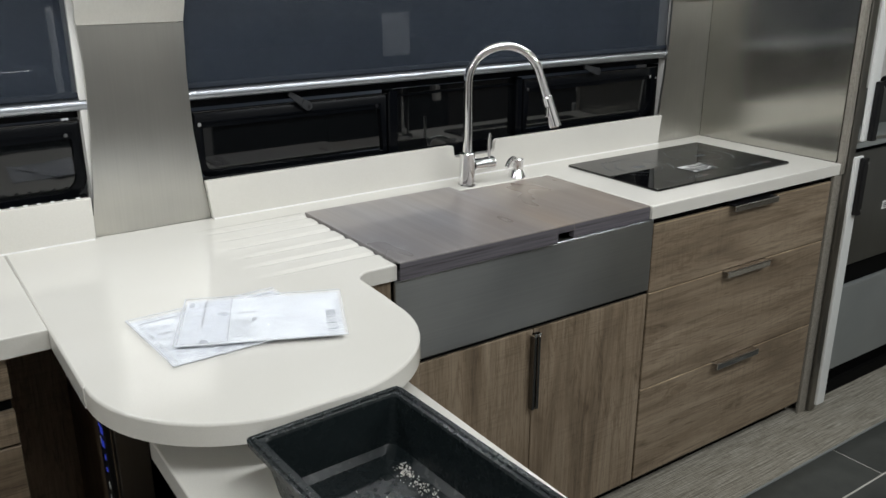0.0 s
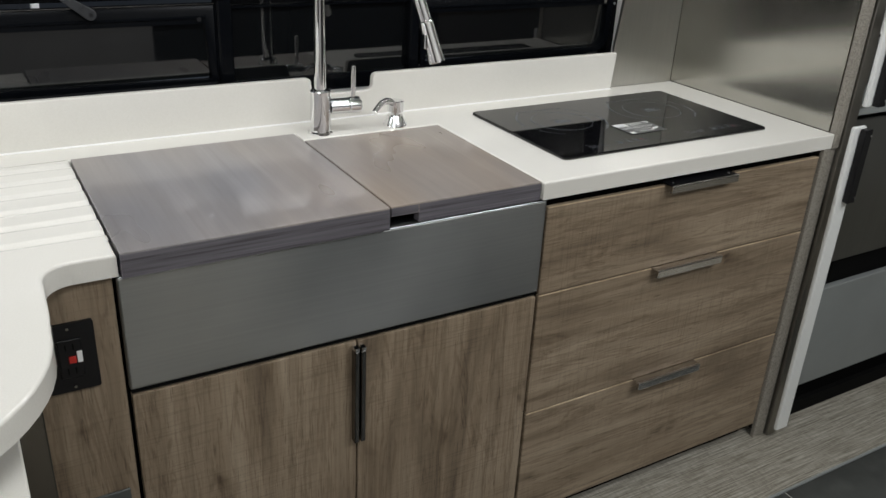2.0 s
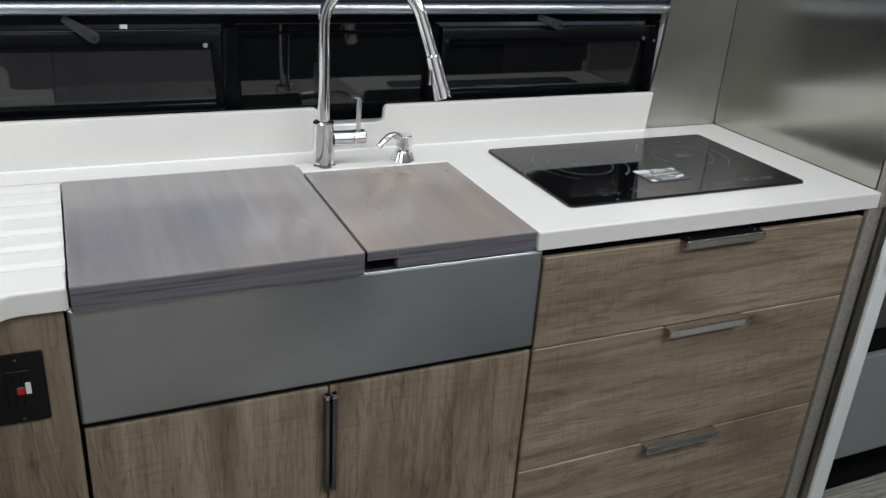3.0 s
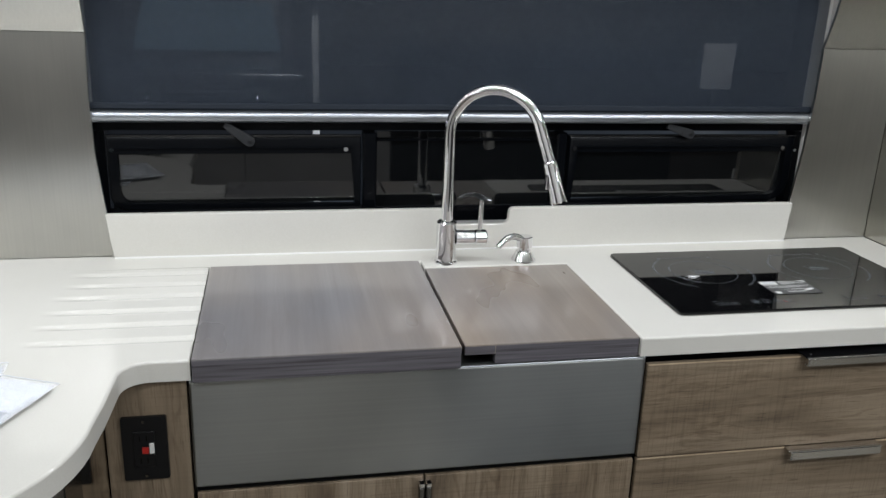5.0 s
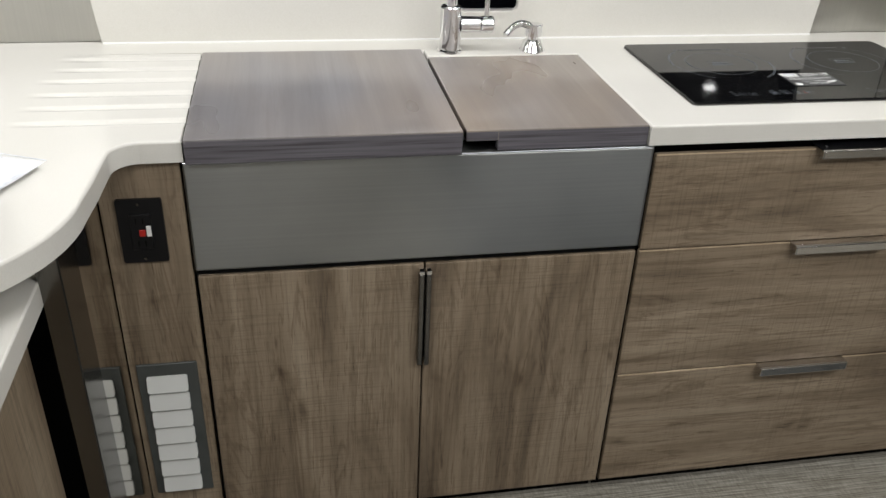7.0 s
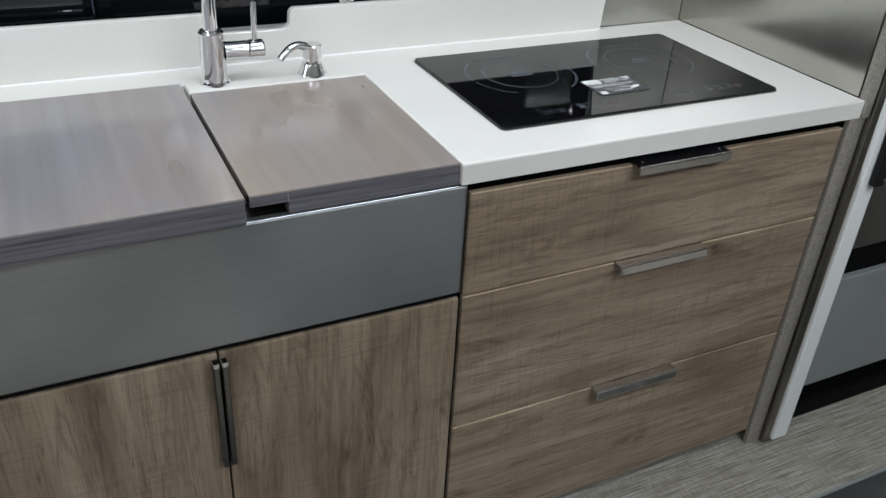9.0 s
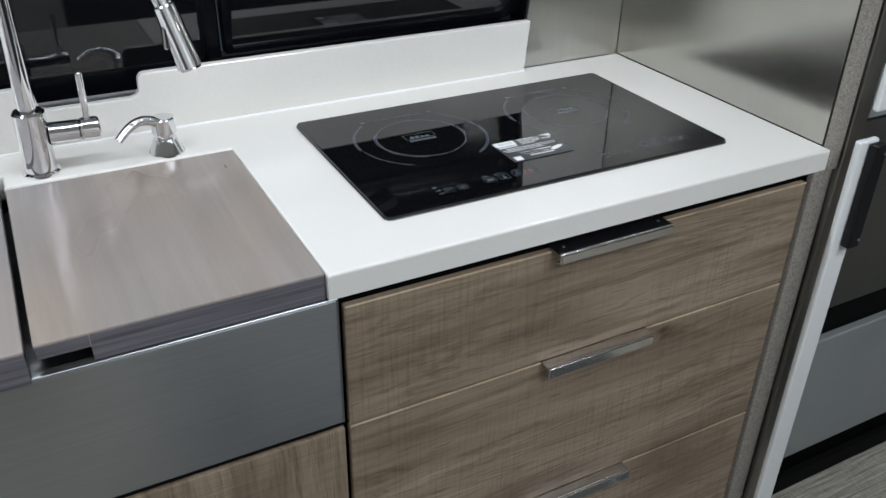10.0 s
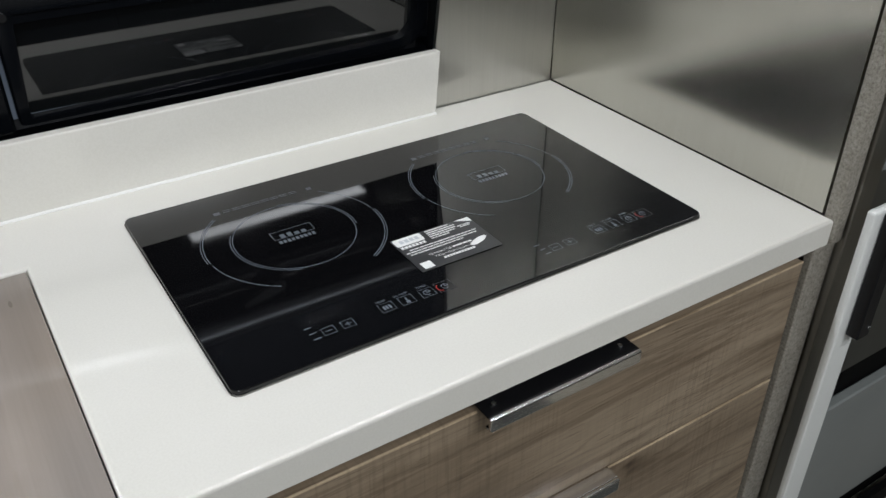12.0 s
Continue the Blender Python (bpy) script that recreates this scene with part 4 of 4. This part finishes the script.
FACE = 1.539
DR = thing("drawer_cabinet", (2.18, 1.8, 0.0), "three-drawer base cabinet in greige oak laminate", "cabinet")
# carcass coloured near black, so seams between the drawers read as shade
carc = box(1.779, 2.596, 1.562, 2.06, 0.06, 0.861)
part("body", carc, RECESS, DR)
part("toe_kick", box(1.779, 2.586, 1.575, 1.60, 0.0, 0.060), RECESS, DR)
for z0, z1 in ((0.648, 0.8425), (0.350, 0.645), (0.052, 0.347)):
    d = part("drawer", box(1.7785, 2.5950, FACE, FACE + 0.012, z0, z1, 0.0015), WOOD_H, DR)
    # thin pale strips stand in for light caught by the top bevel
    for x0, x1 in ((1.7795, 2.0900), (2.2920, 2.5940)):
        part("edge_strip", box(x0, x1, FACE - 0.0006, FACE + 0.0014, z1 - 0.0022, z1 + 0.0004, 0.0003), WOOD_GLINT, d, "pale strip painting the highlight on the drawer's bevel")
    edge_pull(d, 2.0905, 2.2915, FACE, z1 + (0.003 if z1 > 0.8 else 0.0), z1 > 0.8)
root(DR)

SC = thing("sink_cabinet", (1.37, 1.8, 0.0), "two-door sink cabinet in greige oak laminate", "cabinet")
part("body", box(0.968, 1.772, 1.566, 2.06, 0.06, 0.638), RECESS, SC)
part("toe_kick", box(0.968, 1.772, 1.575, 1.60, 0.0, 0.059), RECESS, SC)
for x0, x1, hx in ((0.9705, 1.3665, 1.3605), (1.3695, 1.7715, 1.3735)):
    d = part("door", box(x0, x1, FACE, FACE + 0.019, 0.052, 0.6455, 0.0025, 2), WOOD_V, SC)
    part("handle", box(hx - 0.0048, hx + 0.0048, FACE - 0.018, FACE - 0.001, 0.428, 0.632, 0.0015), SATIN_DARK, d, "dark polished vertical edge pull")
    part("handle_cap", box(hx - 0.0051, hx + 0.0051, FACE - 0.0190, FACE - 0.001, 0.6322, 0.6395, 0.0012), CHROME, d)
root(SC)
# dark strip placed where only shade lies between the cabinets
single("cabinet_gap", box(1.7730, 1.7775, 1.556, 1.57, 0.06, 0.86), RECESS, "black strip painting the shade between the sink and drawer cabinets", "trim", "structure")

# filler panel with outlet and vent
PEN = thing("peninsula_cabinet", (0.66, 1.7, 0.0), "oak laminate peninsula cabinet with a dark metal corner post", "cabinet")
part("filler_panel", box(0.8295, 0.9635, 1.545, 1.563, 0.0, 0.861, 0.001), WOOD_V, PEN)
part("side_panel", box(0.812, 0.8285, 1.365, 1.544, 0.0, 0.861), POLISHED, PEN, "polished stainless side panel")
part("corner_post", box(0.800, 0.832, 1.275, 1.364, 0.0, 0.861, 0.002), STEEL_POST, PEN, "dark brushed metal corner post")
OUT = thing("outlet", (0.892, 1.545, 0.745), "black wall outlet with a red reset button", "outlet")
part("plate", slab(rounded(0.8550, 0.9280, 0.6860, 0.8045, 0.004), 0, 1), BLACK, OUT)
for v in OUT.children[0].data.vertices:
    x, z, d = v.co
    v.co = (x, 1.5448 - 0.005 * d, z)
OUT.children[0].data.flip_normals()
part("receptacle", box(0.8735, 0.9075, 1.537, 1.541, 0.712, 0.778, 0.001), BLACK, OUT)
part("reset_button", box(0.8870, 0.8975, 1.5345, 1.538, 0.738, 0.750, 0.0008), RED, OUT, "red reset button")
part("tag", box(0.8990, 0.9065, 1.5345, 1.538, 0.738, 0.757, 0.0005), LABEL, OUT, "small white tag")
for zz in (0.724, 0.766):
    for xx in (0.883, 0.894):
        part("slot", box(xx, xx + 0.002, 1.5362, 1.5372, zz - 0.005, zz + 0.005), RECESS, OUT)
for zz in (0.694, 0.796):
    part("screw", tube([(0.8905, 1.538, zz), (0.8905, 1.541, zz)], 0.0025, 8), SATIN_DARK, OUT)
for ob in OUT.children:
    ob.data.transform(Matrix.Translation((0.0, 0.0, -0.006)))
root(OUT)

VENT = thing("floor_vent", (0.895, 1.545, 0.3), "grey wall register with white louvre slats", "vent")
part("plate", box(0.842, 0.949, 1.5395, 1.5448, 0.150, 0.470, 0.0015), VENT_GREY, VENT)
for k in range(7):
    z = 0.444 - 0.0415 * k
    slat = slab(rounded(0.8575, 0.9295, z - 0.033, z, 0.004, 3), 0.0, 1.0)
    for v in slat.verts:
        x, h, d = v.co
        v.co = (x, 1.5392 - d * (0.0020 + 0.0075 * (z - h) / 0.033), h)
    bmesh.ops.recalc_face_normals(slat, faces=slat.faces[:])
    part("slat", slat, WHITE, VENT)
for ob in VENT.children:
    ob.data.transform(Matrix.Translation((0.0, 0.0, -0.006)))
root(VENT)
# ---- lower leaf, peninsula base, tray ----
LEAF = thing("side_table", (0.5, 0.9, 0.0), "lower off-white counter leaf on an oak laminate cabinet under the peninsula", "table")
part("tabletop", slab(rounded(0.372, 0.802, 0.36, 1.302, 0.012), 0.776, 0.812, 0.003), SOLID, LEAF)
part("body", box(0.425, 0.758, 0.42, 1.255, 0.05, 0.775, 0.002), WOOD_DARK, LEAF)
for y0, y1 in ((0.42, 0.905), (0.910, 1.255)):
    part("side", box(0.759, 0.776, y0, y1, 0.05, 0.774, 0.001), WOOD_V, LEAF)
part("plinth", box(0.40, 0.74, 0.46, 1.22, 0.0, 0.05), RECESS, LEAF)
root(LEAF)
# black colour gives the shade between leaf and corner post
part("core", box(0.50, 0.780, 1.345, 1.95, 0.0, 0.861), RECESS, PEN, "set-back core, black for the shade in the gap")

TRAY = thing("plastic_tray", (0.55, 0.85, 0.812), "deep black plastic tray with a folded rim on the lower leaf", "tray")


def tub_bm(x0, x1, y0, y1, z0, z1):
    levels = [  # inset, z, corner radius
        (0.000, z1 - 0.010, 0.010), (-0.001, z1 - 0.001, 0.010), (0.001, z1, 0.010), (0.017, z1 - 0.001, 0.009), (0.019, z1 - 0.004, 0.008),
        (0.030, z0 + 0.014, 0.014), (0.040, z0 + 0.005, 0.012), (0.060, z0 + 0.004, 0.010)]
    outside = [(0.001, z1 - 0.010, 0.010), (0.014, z1 - 0.009, 0.010), (0.027, z0 + 0.006, 0.014), (0.036, z0, 0.012)]
    bm = bmesh.new()
    def loop(i, z, r):
        return [bm.verts.new((x, y, z)) for x, y in rounded(x0 + i, x1 - i, y0 + i, y1 - i, r, 6)]
    for rows, flip in ((levels, False), (outside, True)):
        ls = [loop(*r) for r in rows]
        n = len(ls[0])
        for a, b in zip(ls, ls[1:]):
            for k in range(n):
                f = (a[k], a[(k + 1) % n], b[(k + 1) % n], b[k])
                bm.faces.new(f if flip else f[::-1])
        bm.faces.new(ls[-1])
    bmesh.ops.recalc_face_normals(bm, faces=bm.faces[:])
    return bm


TURN = Matrix.Translation((0.445, 1.064, 0)) @ Matrix.Rotation(radians(2.6), 4, "Z") @ Matrix.Translation((-0.445, -1.064, 0))
tub = tub_bm(0.445, 0.694, 0.47, 1.066, 0.8125, 0.900)
bmesh.ops.transform(tub, matrix=TURN, verts=tub.verts[:])
part("tub", tub, TUB, TRAY)
lip = bmesh.new()
for x0, x1, y0, y1 in ((0.449, 0.690, 1.0555, 1.0625), (0.449, 0.690, 0.4735, 0.4805), (0.4485, 0.4555, 0.4815, 1.0545), (0.6835, 0.6905, 0.4815, 1.0545)):
    add_box(lip, x0, x1, y0, y1, 0.8990, 0.9022, 0.0012)
bmesh.ops.transform(lip, matrix=TURN, verts=lip.verts[:])
part("rim", lip, TUB, TRAY, "raised rolled rim")
rng = random.Random(4)
crumbs = bmesh.new()
for k in range(420):
    s = rng.uniform(0.0005, 0.0018)
    x, y = 0.646 + rng.gauss(0, 0.006), 1.00 - 0.34 * rng.random() ** 1.3
    m = pose(x, y, 0.8170 + s, rng.uniform(0, 90), rng.uniform(0, 90), rng.uniform(0, 90)) @ Matrix.Diagonal((s, s * rng.uniform(.5, 1.5), s * .7, 1))
    bmesh.ops.create_icosphere(crumbs, subdivisions=1, radius=1, matrix=m)
for k in range(40):
    s = rng.uniform(0.0006, 0.0014)
    bmesh.ops.create_icosphere(crumbs, subdivisions=1, radius=s, matrix=pose(rng.uniform(0.51, 0.64), rng.uniform(0.6, 1.0), 0.8170 + s))
root(TRAY)
single("crumbs", crumbs, DEBRIS, "pale crumbs scattered in the tray", "debris", "stuff")

# ---- documents in clear pouches ----


def pouch(c, along, across, label, z, order, paper):
    """c: a corner; along and across: edge vectors on the counter."""
    c, a, b = Vector((*c, 0)), Vector((*along, 0)), Vector((*across, 0))
    ob = thing("document_pouch", (*(c + a / 2 + b / 2).xy, z), label, "document pouch", "papers on the peninsula")
    def sheet(name, u0, u1, v0, v1, h, material, n=12, wave=0.0, lab=""):
        bm = bmesh.new()
        g = [[bm.verts.new(c + a * (u0 + (u1 - u0) * i / n) + b * (v0 + (v1 - v0) * j / n) + Vector((0, 0, z + h + wave * noise.noise(Vector((i * .55, j * .55, order)))))) for j in range(n + 1)] for i in range(n + 1)]
        for i in range(n):
            for j in range(n):
                bm.faces.new((g[i][j], g[i + 1][j], g[i + 1][j + 1], g[i][j + 1]))
        bmesh.ops.recalc_face_normals(bm, faces=bm.faces[:])
        ext = bmesh.ops.extrude_face_region(bm, geom=bm.faces[:])
        bmesh.ops.translate(bm, verts=[v for v in ext["geom"] if isinstance(v, bmesh.types.BMVert)], vec=(0, 0, 0.0003))
        return part(name, bm, material, ob, lab)
    sheet("paper", 0.02, 0.98, 0.03, 0.97, 0.0008, paper, wave=0.0008)
    film = sheet("film", 0.0, 1.0, 0.0, 1.0, 0.0032, FILM, 18, 0.0028, "creased clear film")
    film.visible_shadow = False
    for u0, u1, v0, v1 in ((0.0, 1.0, 0.0, 0.012), (0.0, 1.0, 0.988, 1.0), (0.0, 0.009, 0.014, 0.986)):
        sheet("seal_edge", u0, u1, v0, v1, 0.0050, PAPER, 2, lab="pale sealed edge")
    def mark(u0, u1, v0, v1, material, name="print"):
        sheet(name, u0, u1, v0, v1, 0.0019, material, 2)
    return ob, mark


P1, mark1 = pouch((0.414, 1.543), (0.283, 0.004), (0.015, -0.224), "white papers in a creased clear plastic pouch", TOP + 0.0008, 1.0, PAPER_GREY)
mark1(0.05, 0.92, 0.10, 0.115, INK)
mark1(0.05, 0.065, 0.12, 0.90, PAPER_MARK)
for k in range(5):
    mark1(0.10, 0.16 + 0.06 * (k % 3), 0.2 + 0.13 * k, 0.25 + 0.13 * k, PAPER_MARK)
mark1(0.70, 0.94, 0.06, 0.075, INK)
root(P1)
P2, mark2 = pouch((0.531, 1.569), (0.263, -0.117), (-0.084, -0.191), "white form with a grey printed block in a clear pouch", TOP + 0.0062, 7.0, PAPER)
mark2(0.03, 0.29, 0.06, 0.94, POCKET, "pocket")
mark2(0.295, 0.302, 0.04, 0.96, INK)
mark2(0.135, 0.142, 0.04, 0.62, INK)
mark2(0.31, 0.47, 0.36, 0.372, INK)
for k in range(7):
    mark2(0.31, 0.47 - 0.025 * (k % 3), 0.50 + 0.055 * k, 0.538 + 0.055 * k, PAPER_MARK)
mark2(0.885, 0.945, 0.44, 0.56, INK)
for k in range(8):
    mark2(0.885, 0.945, 0.58 + 0.042 * k, 0.606 + 0.042 * k, PAPER_MARK if k % 3 else INK)
mark2(0.950, 0.975, 0.2, 0.75, PAPER_MARK)
root(P2)

# ---- cabinets under the second counter ----
LD = thing("drawer_cabinet", (-0.2, 1.8, 0.0), "low drawer cabinet in greige oak laminate under the second counter", "cabinet")
part("body", box(-0.75, 0.224, 1.642, 2.06, 0.0, 0.861), RECESS, LD)
for z0, z1 in ((0.775, 0.852), (0.685, 0.748), (0.45, 0.68), (0.05, 0.445)):
    part("drawer", box(-0.74, 0.226, 1.620, 1.640, z0, z1, 0.0015), WOOD_H, LD)
root(LD)
part("back_panel", box(0.226, 0.372, 2.02, 2.06, 0.0, 0.861), WOOD_DARK, PEN, "dark oak laminate back panel")
part("knee_side", box(0.374, 0.432, 1.60, 2.06, 0.0, 0.861, 0.001), WOOD_DARK, PEN, "dark oak laminate side")
part("knee_post", box(0.374, 0.434, 1.570, 1.5985, 0.0, 0.861, 0.002), STEEL_DARK, PEN, "dark metal post beside the knee space")
root(PEN)
PANEL = thing("control_panel", (0.366, 1.62, 0.5), "black control panel with small blue indicator lights", "control panel")
part("plate", box(0.362, 0.3735, 1.600, 1.650, 0.36, 0.72, 0.002), BLACK, PANEL)
rows = random.Random(9)
for k in range(11):
    z, y = 0.705 - 0.030 * k, 1.606 + 0.004 * rows.random()
    for j in range(rows.randint(1, 3)):
        part("indicator", box(0.3606, 0.3619, y + 0.011 * j, y + 0.011 * j + rows.uniform(0.005, 0.009), z - rows.uniform(0.006, 0.018), z), BLUE if rows.random() < 0.8 else LABEL, PANEL)
root(PANEL)

# ---- tall unit beyond the partition ----
TALL = thing("fridge_unit", (3.2, 1.8, 0.0), "tall built-in unit with stainless and grey fronts, partly open", "refrigerator")
part("back", box(2.669, 4.2, 1.86, 2.09, 0.0, CEIL - 0.003), GREY, TALL)
part("shelf", box(2.684, 4.2, 1.545, 1.858, 0.930, 0.962, 0.002), GREY, TALL, "grey divider shelf")
part("shelf_trim", box(2.684, 4.2, 1.541, 1.5445, 0.952, 0.962, 0.001), STEEL_X, TALL, "bright shelf edge")
part("lower_panel", box(2.690, 3.390, 1.580, 1.60, 0.085, 0.412, 0.003), GREY, TALL, "grey lower panel")
# black sheet paints the shadow gap between the fronts
part("gap_panel", box(2.684, 3.50, 1.602, 1.62, 0.0, 0.930), RECESS, TALL)
part("middle_panel", box(2.690, 3.390, 1.582, 1.601, 0.492, 0.905, 0.003), STEEL_MID, TALL, "brushed stainless front with a white label")
lab = part("label_plate", box(3.015, 3.155, 1.5785, 1.5815, 0.672, 0.702, 0.0005), LABEL, TALL, "white label strip")
for k in range(3):
    part("label_print", box(3.022, 3.10 + 0.012 * k, 1.5778, 1.5784, 0.678 + 0.007 * k, 0.681 + 0.007 * k), PRINT_DIM, lab)
part("grip", box(3.03, 3.36, 1.566, 1.5815, 0.862, 0.888, 0.006, 2), STEEL_X, TALL)
part("toe_kick", box(2.690, 4.2, 1.560, 1.575, 0.0, 0.050), RECESS, TALL)
part("upper_panel", box(2.684, 4.2, 1.70, 1.72, 1.085, 1.9, 0.002), PAINT, TALL, "pale inner panel")
part("upper_sill", box(2.684, 4.2, 1.665, 1.685, 0.963, 1.084, 0.002), STEEL_MID, TALL, "brushed steel inner rail")
part("side_stile", box(3.420, 3.480, 1.565, 1.60, 0.052, 0.928, 0.003), WHITE, TALL)
for dx, z0, z1, h0, h1 in ((0.0, 0.048, 0.926, 0.735, 0.922), (0.018, 0.972, 1.95, 0.975, 1.158)):
    d = part("door", box(2.631 + dx, 2.677 + dx, 1.488, 1.500, z0, z1, 0.004, 2), WHITE, TALL, "white door seen on its edge")
    h = part("handle", box(2.650 + dx, 2.676 + dx, 1.470, 1.4872, h0, h1, 0.002), BLACK, d, "black edge pull")
    for zz in (h0 + 0.015, h1 - 0.015):
        part("screw", tube([(2.670 + dx, 1.4685, zz), (2.670 + dx, 1.4705, zz)], 0.0028, 8), CHROME, h)
part("knob", tube([(2.690, 1.480, 1.150), (2.712, 1.480, 1.155), (2.713, 1.480, 1.155), (2.732, 1.480, 1.158)], [0.005, 0.006, 0.019, 0.016], 12), BLACK, TALL, "black knob")
root(TALL)

# ---- ceiling light fittings ----
for x0, x1, y, w in BARS:
    ob = thing("ceiling_light", ((x0 + x1) / 2, y, CEIL - 0.03), "slim white ceiling light bar", "ceiling light", "ceiling light bars")
    part("housing", box(x0 - 0.02, x1 + 0.02, y - 0.035, y + 0.035, CEIL - 0.026, CEIL - 0.001, 0.004), WHITE, ob)
    root(ob)

# ---- floor pieces ----
for x0, x1, words in ((XW + 0.02, 1.62, "grey woven carpet laid over the tiles of the living end"), (2.78, XE - 0.02, "grey woven carpet laid over the tiles of the far end")):
    single("carpet", box(x0, x1, YS + 0.03, 0.95, 0.0003, 0.006, 0.002), CARPET, words, "carpet")
RUNNER = thing("carpet_runner", (1.3, 1.46, 0.0), "grey woven carpet strip along the foot of the cabinets", "carpet")
part("carpet_body", box(XW + 0.02, XE - 0.02, 1.3425, 1.60, 0.0003, 0.006, 0.002), CARPET, RUNNER)
part("bound_edge", box(XW + 0.02, XE - 0.02, 1.3345, 1.3420, 0.0003, 0.0066, 0.0015), GREY, RUNNER, "grey bound edge")
root(RUNNER)
rows_y = [(1.173, 1.60)] + [(1.171 - 0.302 * (k + 1), 1.171 - 0.302 * k - 0.004) for k in range(6)]
for k, (y0, y1) in enumerate(rows_y):
    x = 2.502 - 0.604 * 8 + (0.302 if k % 2 else 0.0)
    shared = None
    while x < XE:
        if shared is None:
            bm = box(0, 0.600, 0, y1 - y0, -0.0059, 0.0, 0.0008)
            shared = mesh_of("tile", bm, TILE)
        a, b = max(x, XW), min(x + 0.600, XE)
        if b - a > 0.05:
            t = new("tile", shared if b - a > 0.599 else mesh_of("tile", box(0, b - a, 0, y1 - y0, -0.0059, 0.0, 0.0008), TILE))
            t.parent = FLOORBED
            t.location = (a, y0, 0)
        x += 0.604
